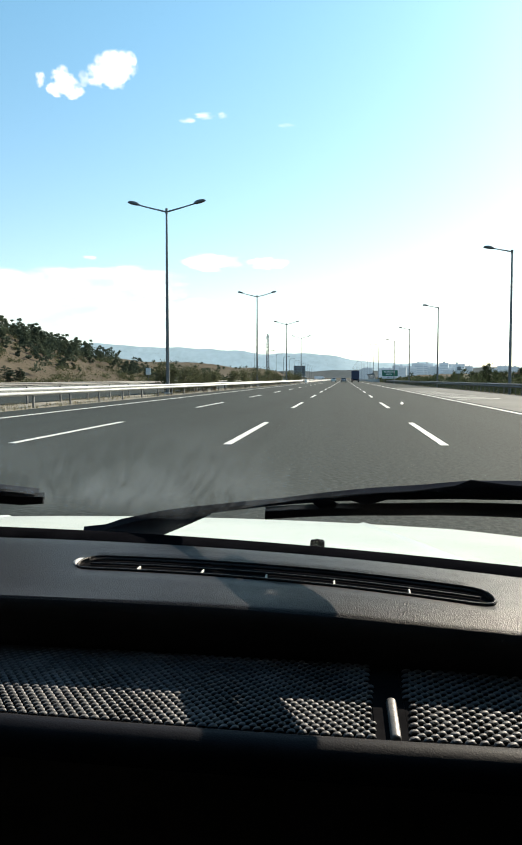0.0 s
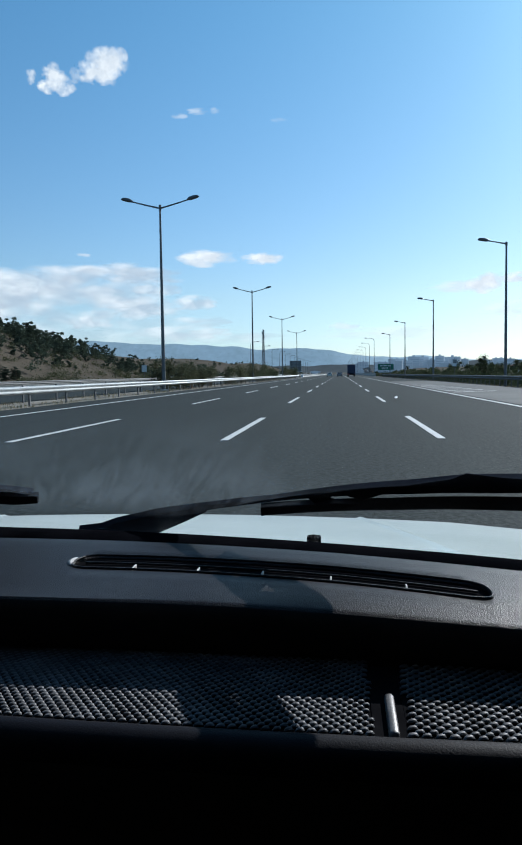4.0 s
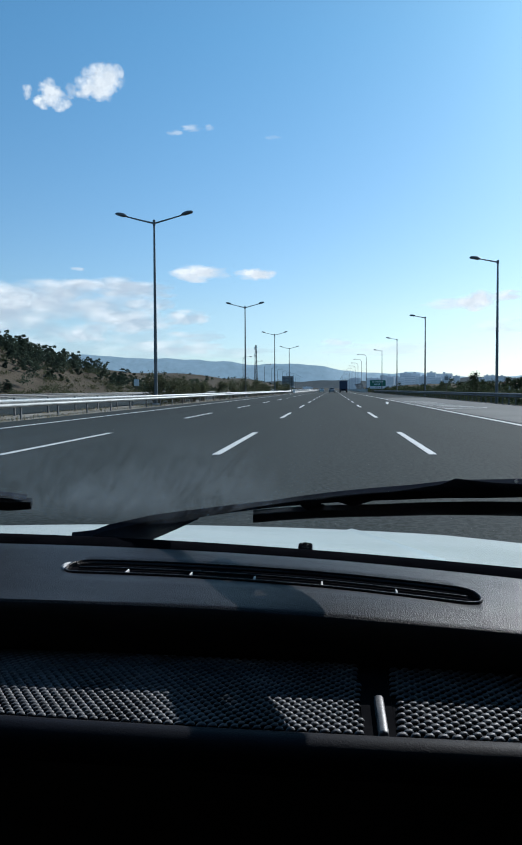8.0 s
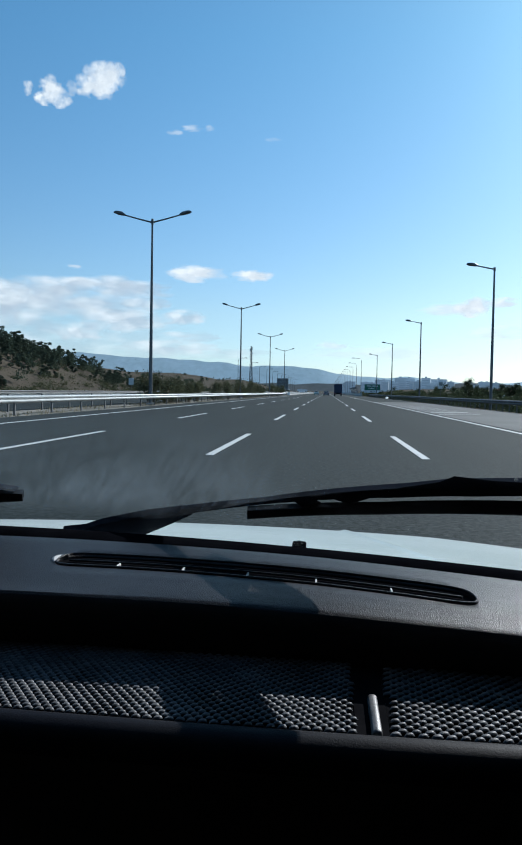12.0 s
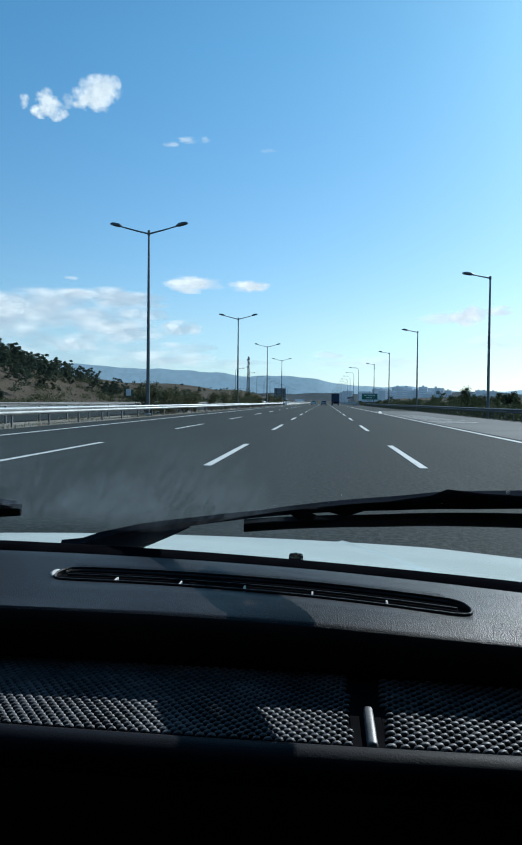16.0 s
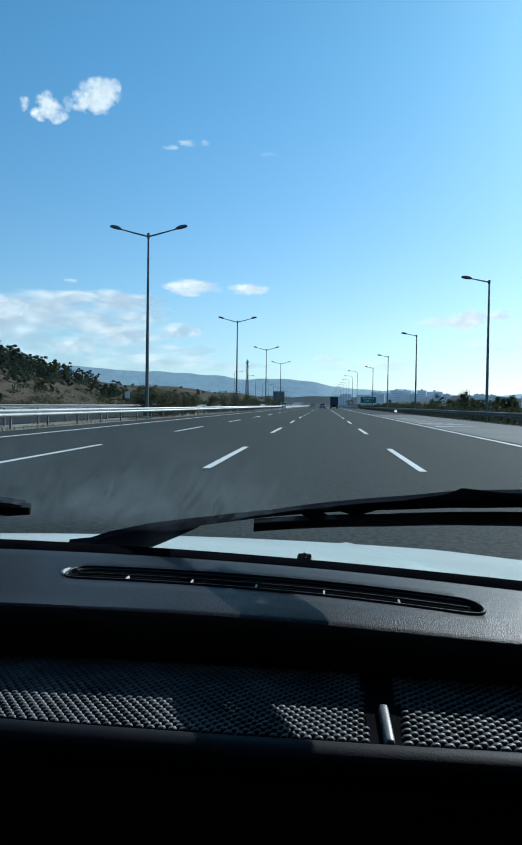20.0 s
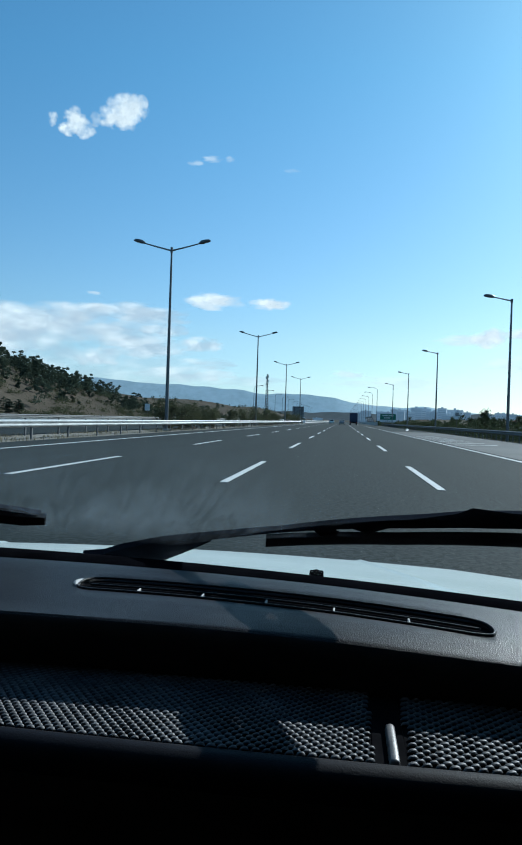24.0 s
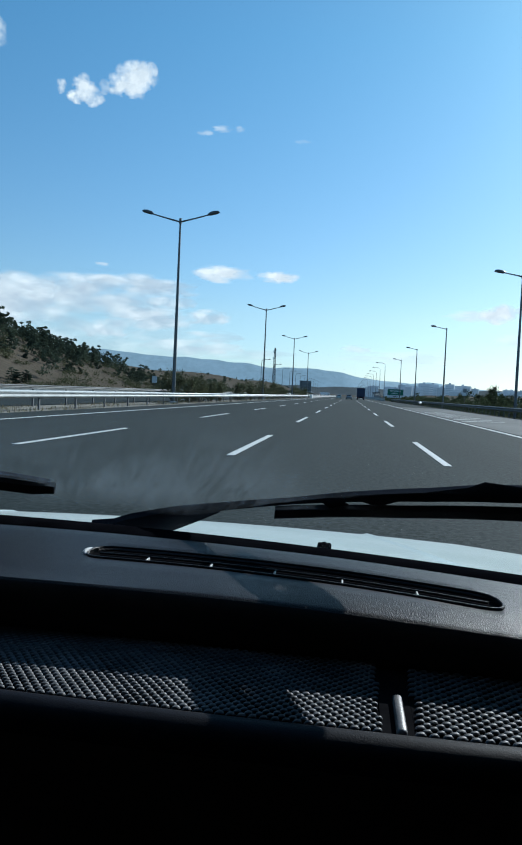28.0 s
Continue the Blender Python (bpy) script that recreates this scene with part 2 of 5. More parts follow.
def cloud_material():
    m = bpy.data.materials.new("cloud_vapour")
    m.use_nodes = True
    t = m.node_tree
    t.nodes.remove(t.nodes["Principled BSDF"])
    co = t.nodes.new("ShaderNodeTexCoord")
    info = t.nodes.new("ShaderNodeObjectInfo")

    def math_node(op, a, b):
        n = t.nodes.new("ShaderNodeMath")
        n.operation = op
        for k, v in ((0, a), (1, b)):
            if isinstance(v, bpy.types.NodeSocket):
                t.links.new(v, n.inputs[k])
            else:
                n.inputs[k].default_value = v
        return n.outputs[0]

    seed = math_node("MULTIPLY", info.outputs["Random"], 60.0)

    def fbm(scale, detail, rough):
        n = t.nodes.new("ShaderNodeTexNoise")
        n.noise_dimensions = "4D"
        n.inputs["Scale"].default_value, n.inputs["Detail"].default_value, n.inputs["Roughness"].default_value = scale, detail, rough
        t.links.new(co.outputs["Object"], n.inputs["Vector"])
        t.links.new(seed, n.inputs["W"])
        return n.outputs["Fac"]

    sep = t.nodes.new("ShaderNodeSeparateXYZ")
    t.links.new(co.outputs["Generated"], sep.inputs[0])
    u = math_node("MULTIPLY", math_node("SUBTRACT", sep.outputs[0], 0.5), 2.0)
    v = math_node("MULTIPLY", math_node("SUBTRACT", sep.outputs[1], 0.42), 2.0)
    r2 = math_node("ADD", math_node("MULTIPLY", u, u), math_node("MULTIPLY", v, v))
    core = math_node("SUBTRACT", 0.93, r2)
    lump = t.nodes.new("ShaderNodeTexNoise")
    lump.noise_dimensions = "4D"
    lump.inputs["Scale"].default_value, lump.inputs["Detail"].default_value, lump.inputs["Roughness"].default_value = 2.6, 3, 0.5
    t.links.new(co.outputs["Generated"], lump.inputs["Vector"])
    t.links.new(seed, lump.inputs["W"])
    puff = math_node("MULTIPLY", math_node("SUBTRACT", lump.outputs["Fac"], 0.5), 2.7)
    wisp = math_node("MULTIPLY", math_node("SUBTRACT", fbm(0.018, 5, 0.52), 0.5), 0.9)
    dens = math_node("ADD", core, math_node("ADD", puff, wisp))
    rim = math_node("SUBTRACT", 1.0, math_node("MULTIPLY", r2, 0.98))
    rim_ramp = ramp(t, rim, 0.02, 0.4, (0, 0, 0), (1, 1, 1))
    alpha = ramp(t, dens, 0.16, 0.98, (0, 0, 0), (1, 1, 1))
    cut = mix(t, 1.0, alpha, rim_ramp, "MULTIPLY")
    thin = t.nodes.new("ShaderNodeObjectInfo")
    cut = mix(t, 1.0, cut, thin.outputs["Color"], "MULTIPLY")
    tone = ramp(t, fbm(0.011, 4, 0.55), 0.4, 0.62, (0.55, 0.61, 0.68), (1.0, 1.0, 0.99))
    tone = mix(t, thin.outputs["Alpha"], (1.0, 1.0, 0.99), tone)
    glow = t.nodes.new("ShaderNodeEmission")
    glow.inputs[1].default_value = CLOUD_GLOW
    t.links.new(tone, glow.inputs[0])
    clear = t.nodes.new("ShaderNodeBsdfTransparent")
    ms = t.nodes.new("ShaderNodeMixShader")
    t.links.new(cut, ms.inputs[0])
    t.links.new(clear.outputs[0], ms.inputs[1])
    t.links.new(glow.outputs[0], ms.inputs[2])
    t.links.new(ms.outputs[0], t.nodes["Material Output"].inputs[0])
    return m


ASPHALT = asphalt_material()
PAINT = line_paint()
DASH = dash_material()
GLASS = glass_material()
CLOUD = cloud_material()
CHIPPED, t, p = nodes_of("chipped_glass")
lucent = t.nodes.new("ShaderNodeBsdfTranslucent")
lucent.inputs["Color"].default_value = (0.75, 0.77, 0.78, 1)
t.links.new(lucent.outputs[0], t.nodes["Material Output"].inputs["Surface"])
t.nodes.remove(p)
EARTH = matt(surface("dry_grassland", (0.04, 0.032, 0.023), (0.088, 0.073, 0.055), 0.03, 0.9, 0.95, relief=0.6, dist=0.3, grain=0.4), 0.03)
VERGE = matt(surface("gravel_verge", (0.16, 0.145, 0.12), (0.3, 0.275, 0.235), 0.5, 14, 0.95, relief=0.6, dist=0.03, grain=0.4), 0.05)
CONCRETE = surface("concrete", (0.34, 0.335, 0.32), (0.5, 0.49, 0.47), 0.8, 18, 0.85, relief=0.3, dist=0.01)
PALE_LANE = matt(surface("pale_asphalt", (0.065, 0.066, 0.066), (0.105, 0.105, 0.103), 0.15, 60, 0.85, relief=0.3, dist=0.005, grain=0.35), 0.12)
ZINC = surface("galvanised_steel", (0.2, 0.21, 0.215), (0.31, 0.32, 0.325), 1.5, 30, 0.46, metal=0.75, vary=0.2)
DARK_STEEL = surface("weathered_shaded_steel", (0.06, 0.062, 0.064), (0.12, 0.122, 0.124), 2.0, 25, 0.65, metal=0.3, vary=0.2)
POLE = surface("lamp_pole_steel", (0.1, 0.105, 0.11), (0.17, 0.175, 0.18), 0.8, 12, 0.5, metal=0.5)
HEAD = surface("lamp_head_grey", (0.07, 0.075, 0.08), (0.12, 0.125, 0.13), 3, 40, 0.5)
WHITE = surface("white_car_paint", (0.51, 0.565, 0.54), (0.575, 0.63, 0.605), 2.5, 60, 0.22, grain=0.08)
RUBBER = matt(surface("black_rubber", (0.02, 0.0215, 0.025), (0.034, 0.036, 0.04), 20, 300, 0.9, relief=0.2, dist=0.0008), 0.0)
WIPER = matt(surface("wiper_black", (0.006, 0.0075, 0.0115), (0.013, 0.0155, 0.0215), 12, 220, 0.6, relief=0.2, dist=0.0006), 0.0)
SEAL = matt(surface("seal_rubber", (0.002, 0.0022, 0.003), (0.005, 0.0052, 0.0065), 20, 300, 0.7, relief=0.15, dist=0.0006), 0.0)
MATMESH = matt(surface("woven_mat", (0.052, 0.053, 0.057), (0.132, 0.134, 0.142), 40, 600, 0.5, relief=0.3, dist=0.0005), 0.14)
# For black plastic parts, and for sheets that stand in for shade.
SHADOWBLACK = matt(surface("black_plastic_and_shade", (0.006, 0.006, 0.007), (0.011, 0.011, 0.012), 30, 400, 0.9), 0.0)
DIVIDER = surface("worn_grey_plastic", (0.05, 0.05, 0.052), (0.16, 0.157, 0.155), 90, 700, 0.45, relief=0.4, dist=0.0006)
CHROME = surface("satin_metal_strip", (0.3, 0.29, 0.29), (0.42, 0.41, 0.4), 60, 500, 0.35, metal=0.6)
LIP = matt(surface("lip_plastic", (0.0026, 0.0025, 0.004), (0.0062, 0.006, 0.0088), 45, 800, 0.55, relief=0.4, dist=0.0006, grain=0.4), 0.085)
LOWER = matt(surface("lower_dash_plastic", (0.012, 0.012, 0.014), (0.022, 0.021, 0.024), 30, 700, 0.6, relief=0.35, dist=0.0006), 0.25)
FIN = surface("pale_plastic_fin", (0.34, 0.33, 0.31), (0.46, 0.44, 0.42), 60, 500, 0.5)
DARKGLASS = surface("tinted_glass", (0.01, 0.012, 0.013), (0.02, 0.022, 0.024), 3, 30, 0.08)
HEADLINER = surface("headliner_cloth", (0.05, 0.05, 0.052), (0.075, 0.075, 0.078), 10, 300, 0.9)
TYRE = surface("tyre_rubber", (0.02, 0.02, 0.02), (0.035, 0.035, 0.035), 5, 80, 0.8)
BARK = surface("pine_bark", (0.07, 0.05, 0.035), (0.14, 0.1, 0.07), 3, 30, 0.95, relief=0.6, dist=0.03)
PINE = matt(surface("pine_needles", (0.03, 0.043, 0.032), (0.062, 0.08, 0.056), 0.5, 6, 0.8, vary=0.35), 0.05)
LEAF = matt(surface("green_leaves", (0.036, 0.048, 0.024), (0.075, 0.092, 0.046), 0.6, 6, 0.75, vary=0.35), 0.08)
SHRUB = matt(surface("dusty_shrub", (0.05, 0.058, 0.03), (0.1, 0.105, 0.06), 0.8, 7, 0.85, vary=0.3), 0.08)
for m in (PINE, LEAF, SHRUB):  # thin leaves let the sun through
    t = m.node_tree
    p, out = t.nodes["Principled BSDF"], t.nodes["Material Output"]
    lucent = t.nodes.new("ShaderNodeBsdfTranslucent")
    t.links.new(p.inputs["Base Color"].links[0].from_socket, lucent.inputs["Color"])
    both = t.nodes.new("ShaderNodeMixShader")
    both.inputs[0].default_value = 0.28
    t.links.new(p.outputs[0], both.inputs[1])
    t.links.new(lucent.outputs[0], both.inputs[2])
    t.links.new(both.outputs[0], out.inputs["Surface"])
DRYGRASS = matt(surface("dry_grass", (0.2, 0.16, 0.085), (0.36, 0.3, 0.18), 0.7, 9, 0.9), 0.08)
SIGN_GREEN = surface("sign_green", (0.0, 0.12, 0.075), (0.005, 0.16, 0.1), 1.5, 20, 0.45)
SIGN_WHITE = surface("sign_white", (0.66, 0.68, 0.68), (0.78, 0.79, 0.78), 1.5, 20, 0.5)
SIGN_GREY = surface("sign_back_grey", (0.2, 0.21, 0.22), (0.3, 0.31, 0.32), 1.2, 15, 0.55, metal=0.4)
TRUCK_DARK = surface("truck_tarpaulin", (0.018, 0.026, 0.06), (0.03, 0.042, 0.085), 0.8, 12, 0.6)
CAR_GREY = surface("car_silver", (0.28, 0.29, 0.3), (0.36, 0.37, 0.38), 1, 30, 0.3, metal=0.4)
RED_LAMP = surface("red_lamp_lens", (0.3, 0.01, 0.01), (0.4, 0.02, 0.02), 3, 30, 0.3)
# Bluish, low-contrast tones hold the far haze of walls and panes.
WALLS = matt(surface("hazed_house_walls", (0.3, 0.33, 0.36), (0.44, 0.46, 0.48), 0.01, 0.2, 0.9, vary=0.4), 0.1)
FARPANE = surface("hazed_window_band", (0.2, 0.24, 0.28), (0.3, 0.34, 0.38), 0.05, 0.5, 0.4)
ROOF = surface("roof_tiles", (0.25, 0.12, 0.08), (0.36, 0.2, 0.14), 0.1, 2, 0.9)


# ---------------------------------------------------------------- builders
def mesh_of(name, verts, faces, material, smooth=False):
    me = bpy.data.meshes.new(name)
    me.from_pydata([tuple(v) for v in verts], [], faces)
    me.materials.append(material)
    if smooth:
        me.polygons.foreach_set("use_smooth", [True] * len(me.polygons))
        me.set_sharp_from_angle(angle=radians(40))
    me.update()
    return me


def part(name, data, material, parent, label="", smooth=False, at=None):
    """One mesh object under a thing or part, or at top level when parent is None. data: a bmesh, a mesh, or (verts, faces)."""
    if isinstance(data, tuple):
        me = mesh_of(name, data[0], data[1], material, smooth)
    elif isinstance(data, bmesh.types.BMesh):
        me = bpy.data.meshes.new(name)
        bmesh.ops.recalc_face_normals(data, faces=data.faces)
        data.to_mesh(me)
        data.free()
        me.materials.append(material)
        if smooth:
            me.polygons.foreach_set("use_smooth", [True] * len(me.polygons))
            me.set_sharp_from_angle(angle=radians(40))
    else:
        me = data
    ob = new(name, me)
    if parent is not None:
        ob.parent = parent
    if at is not None:
        ob.matrix_basis = at
    if label:
        ob["label"] = label
    return ob


def box(x0, x1, y0, y1, z0, z1, bevel=0.0, seg=1):
    bm = bmesh.new()
    bmesh.ops.create_cube(bm, size=1, matrix=Matrix.Translation(((x0 + x1) / 2, (y0 + y1) / 2, (z0 + z1) / 2)) @ Matrix.Diagonal((x1 - x0, y1 - y0, z1 - z0, 1)))
    if bevel:
        bmesh.ops.bevel(bm, geom=bm.edges[:], offset=bevel, segments=seg, affect="EDGES", profile=0.6)
    return bm


def tube(points, radii, sides=10, flat=1.0, up=None):
    """A tapered tube along points; flat squashes it across."""
    pts = [Vector(p) for p in points]
    verts, faces = [], []
    for i, p in enumerate(pts):
        way = (pts[min(i + 1, len(pts) - 1)] - pts[max(i - 1, 0)]).normalized()
        side = way.cross(Vector(up) if up else (Vector((0, 0, 1)) if abs(way.z) < 0.9 else Vector((0, 1, 0)))).normalized()
        top = side.cross(way)
        r = radii[i] if isinstance(radii, (list, tuple)) else radii
        for k in range(sides):
            a = 2 * math.pi * k / sides
            verts.append(p + side * (r * math.cos(a)) + top * (r * flat * math.sin(a)))
    for i in range(len(pts) - 1):
        for k in range(sides):
            a, b = i * sides + k, i * sides + (k + 1) % sides
            faces.append((a, b, b + sides, a + sides))
    faces += [tuple(range(sides))[::-1], tuple(range((len(pts) - 1) * sides, len(pts) * sides))]
    return verts, faces


def extrude(outline, depth, place=lambda u, v, w: (u, w, v)):
    """A flat outline (u, v) given thickness, mapped to space by place(u, v, w)."""
    n = len(outline)
    verts = [place(u, v, 0.0) for u, v in outline] + [place(u, v, depth) for u, v in outline]
    faces = [tuple(range(n))[::-1], tuple(range(n, 2 * n))] + [(i, (i + 1) % n, n + (i + 1) % n, n + i) for i in range(n)]
    return verts, faces


def loft(rows):
    """A sheet through rows of equally many points."""
    n = len(rows[0])
    verts = [p for r in rows for p in r]
    faces = [(i * n + k, i * n + k + 1, (i + 1) * n + k + 1, (i + 1) * n + k) for i in range(len(rows) - 1) for k in range(n - 1)]
    return verts, faces


def group_of(*sheets):
    verts, faces = [], []
    for v, f in sheets:
        k = len(verts)
        verts += list(v)
        faces += [tuple(i + k for i in q) for q in f]
    return verts, faces


def thing(name, label, category, group="", kind="", at=(0, 0, 0)):
    ob = new(name)
    ob.location = at
    ob.empty_display_size = 0.2
    return tagged(ob, label, category, group, kind)


def wobble(x, y, size, seed=0.0):
    return noise.noise(Vector((x / size, y / size, seed)))


def smooth01(v):
    v = min(1.0, max(0.0, v))
    return v * v * (3 - 2 * v)


# ---------------------------------------------------------------- ground and road
ROAD_L, ROAD_R = -11.6, 11.8      # our carriageway
OPP_L, OPP_R = -30.0, -14.6       # the other one
BRIDGE = 245.0                    # where the viaduct begins


def ground_height(x, y):
    h = -0.12
    if x < -31:
        d = -31 - x
        crest = 13 * (1 - smooth01((y - 75) / 230)) * smooth01((y + 420) / 200)
        h += crest * smooth01(d / 42) * (1 + 0.18 * wobble(x, y, 38))
        h += 0.8 * smooth01(d / 20) * wobble(x, y, 9, 3.0)
        far = smooth01((y - 260) / 200) * (1 - smooth01((y - 1500) / 900))
        h += far * smooth01((d - 10) / 120) * (14 + 9 * wobble(x, y, 230, 5.0))
    if x > 13.5:
        d = x - 13.5
        h -= 1.6 * smooth01(d / 8)
        h += smooth01((d - 20) / 200) * (3 + 4 * wobble(x, y, 180, 7.0))
        h += smooth01((y - 700) / 700) * smooth01((d - 30) / 200) * 9
    far = smooth01((math.hypot(x, y) - 1500) / 2000)
    h += far * (6 + 14 * wobble(x, y, 700, 9.0))
    return h


def spaced(stops):
    out = []
    for a, b, step in stops:
        n = max(1, round((b - a) / step))
        out += [a + (b - a) * i / n for i in range(n)]
    return out + [stops[-1][1]]


gx = spaced([(-4600, -1200, 170), (-1200, -300, 45), (-300, -120, 12), (-120, -31, 4), (-31, 13.5, 44.5), (13.5, 40, 4), (40, 200, 16), (200, 1200, 60), (1200, 4600, 200)])
gy = spaced([(-4600, -900, 250), (-900, -300, 50), (-300, 320, 6), (320, 900, 20), (900, 2000, 70), (2000, 4600, 200)])
part("ground", loft([[(x, y, ground_height(x, y)) for x in gx] for y in gy]), EARTH, None, smooth=True)
tagged(bpy.data.objects["ground"], "dry brown grassland rolling to the horizon", "ground", kind="structure")


def strip(x0, x1, y0, y1, z, thick=0.1):
    return box(x0, x1, y0, y1, z - thick, z)


tagged(part("road", strip(ROAD_L, ROAD_R, -700, 2600, 0.0, 0.5), ASPHALT, None), "grey asphalt motorway carriageway with worn lane lines", "road", kind="structure")
tagged(part("road", strip(OPP_L, OPP_R, -700, 2600, 0.0, 0.5), ASPHALT, None), "grey asphalt of the opposite carriageway", "road", kind="structure")
tagged(part("verge", strip(OPP_R, ROAD_L, -700, BRIDGE, -0.02, 0.4), VERGE, None), "gravel and dry weeds on the median strip", "verge", kind="structure")
tagged(part("slip_lane", strip(5.95, ROAD_R - 0.05, -60, 96, 0.004, 0.1), PALE_LANE, None), "paler asphalt of the exit lane", "road", kind="structure")


def line_mesh(x, y0, y1, w=0.15, z=0.008):
    return box(x - w / 2, x + w / 2, y0, y1, z - 0.004, z)


lines = thing("lane_markings", "white lane lines, partly worn, on grey asphalt", "road marking", kind="structure")
for x in (-1.98, 1.69, -5.74):
    shift = {-1.98: 12.7, 1.69: 12.9, -5.74: 12.5}[x]
    base = None
    for k in range(-9, 36):
        y = shift + 16.5 * k
        if base is None:
            base = part("lane_dash", line_mesh(0, 0, 6.6, 0.135), PAINT, lines, at=pose(x, y, 0))
        else:
            part("lane_dash", base.data, PAINT, lines, at=pose(x, y, 0))
for x, y0, y1 in ((-9.72, -700, 2600), (5.62, -60, 2600)):
    part("edge_line", line_mesh(x, y0, y1, 0.16), PAINT, lines)
for k in range(8):  # hatching of the gore between the exit lane and the road
    y = 42 + 3.4 * k
    w = max(0.3, 2.6 - 0.1 * k)
    part("gore_stripe", extrude([(6.15, y), (6.15 + w, y + 1.8), (6.15 + w, y + 2.2), (6.15, y + 0.45)], 0.004, lambda u, v, q: (u, v, 0.008 + q)), PAINT, lines)


# ---------------------------------------------------------------- guard rails
def w_beam(x, y0, y1, z, face, step=4.0):
    """A corrugated steel beam along the road; face: +1 looks to the right."""
    prof = [(0.0, -0.155), (0.035, -0.14), (0.08, -0.1), (0.08, -0.06), (0.03, -0.015), (0.03, 0.015), (0.08, 0.06), (0.08, 0.1), (0.035, 0.14), (0.0, 0.155)]
    ring = prof + [(u - 0.012, v) for u, v in reversed(prof)]
    rows = [[(x + face * u, y, z + v) for u, v in ring + ring[:1]] for y in (y0, y1)]
    return loft(rows)


def guard_rail(label, x, y0, y1, face, z=0.62, beam=4.0, post=2.0, mat=ZINC, parts=300):
    rail = thing("guard_rail", label, "guard rail", "guard rails along the motorway", at=(x, 0, 0))
    n = int((y1 - y0) / beam)
    share = mesh_of("beam", *w_beam(0, 0, beam - 0.02, z, face), mat)
    pm = bpy.data.meshes.new("post")
    bm = box(-0.035, 0.035, -0.05, 0.05, -0.3, z + 0.12, 0.008)
    bm.to_mesh(pm)
    bm.free()
    # The posts' shaded near side is put into this dark steel colour.
    pm.materials.append(DARK_STEEL)
    lip = mesh_of("spacer", *group_of(tube([(0, 0, z - 0.1), (face * 0.04, 0, z - 0.1)], 0.05, 6), tube([(0, 0, z + 0.1), (face * 0.04, 0, z + 0.1)], 0.05, 6)), DARK_STEEL)
    for i in range(n):
        part("beam", share, mat, rail, at=pose(0, y0 + i * beam, 0))
    for i in range(int((y1 - y0) / post)):
        p = part("post", pm, DARK_STEEL, rail, at=pose(-face * 0.05, y0 + 0.5 + i * post, 0))
    return rail


guard_rail("galvanised double-wave steel guard rail on the median", -12.1, -220, 220, 1, post=4.0)
guard_rail("galvanised steel guard rail facing the other carriageway", -14.2, -220, 220, -1, z=0.66, post=4.0)
guard_rail("weathered steel guard rail behind the exit lane", 12.3, -160, 230, -1, mat=DARK_STEEL)
guard_rail("dull steel guard rail on the far side of the road", -30.6, -100, 240, 1, beam=8.0, post=4.0, mat=DARK_STEEL)


# ---------------------------------------------------------------- street lamps
def lamp_head(length=0.9):
    """A flat drop-shaped lantern pointing along +x."""
    rows = []
    for i, (s, w, h) in enumerate(((0, 0.06, 0.06), (0.1, 0.13, 0.12), (0.3, 0.21, 0.19), (0.62, 0.22, 0.19), (0.9, 0.18, 0.14), (1.0, 0.08, 0.06))):
        ring = []
        for k in range(11):
            a = 2 * math.pi * k / 10
            ring.append((s * length, w * math.cos(a), h * (math.sin(a) if math.sin(a) > 0 else 0.45 * math.sin(a))))
        rows.append(ring)
    return loft(rows)


def double_lamp():
    lamp = thing("street_lamp", "tall grey steel street lamp with two angled arms on the median", "street lamp", "double street lamps on the median")
    part("pole", tube([(0, 0, -0.3), (0, 0, 4), (0, 0, 9), (0, 0, 13.4)], [0.145, 0.125, 0.095, 0.07], 12), POLE, lamp, smooth=True)
    part("base_plate", box(-0.25, 0.25, -0.25, 0.25, -0.3, 0.12, 0.03), CONCRETE, lamp)
    for s in (-1, 1):
        arm = part("arm", tube([(0, 0, 13.25), (s * 1.0, 0, 13.5), (s * 2.1, 0, 13.8)], [0.065, 0.055, 0.045], 8), POLE, lamp, smooth=True)
        part("lamp_head", lamp_head(), HEAD, arm, smooth=True, at=pose(s * 2.0, 0, 13.78, 0, -14 if s > 0 else 14, 0) @ Matrix.Diagonal((s, 1, 1, 1)))
    part("collar", tube([(0, 0, 13.1), (0, 0, 13.5)], 0.1, 10), HEAD, lamp)
    return lamp


def single_lamp():
    lamp = thing("street_lamp", "grey steel street lamp with one short arm beside the road", "street lamp", "single street lamps on the roadside")
    part("pole", tube([(0, 0, -1.6), (0, 0, 4), (0, 0, 8), (0, 0, 11.4)], [0.13, 0.115, 0.09, 0.07], 12), POLE, lamp, smooth=True)
    arm = part("arm", tube([(0, 0, 11.3), (-0.6, 0, 11.42), (-1.4, 0, 11.58)], [0.065, 0.055, 0.045], 8), POLE, lamp, smooth=True)
    part("lamp_head", lamp_head(), HEAD, arm, smooth=True, at=pose(-1.35, 0, 11.57, 0, 8, 0) @ Matrix.Diagonal((-1, 1, 1, 1)))
    part("collar", tube([(0, 0, 11.15), (0, 0, 11.45)], 0.1, 10), HEAD, lamp)
    return lamp


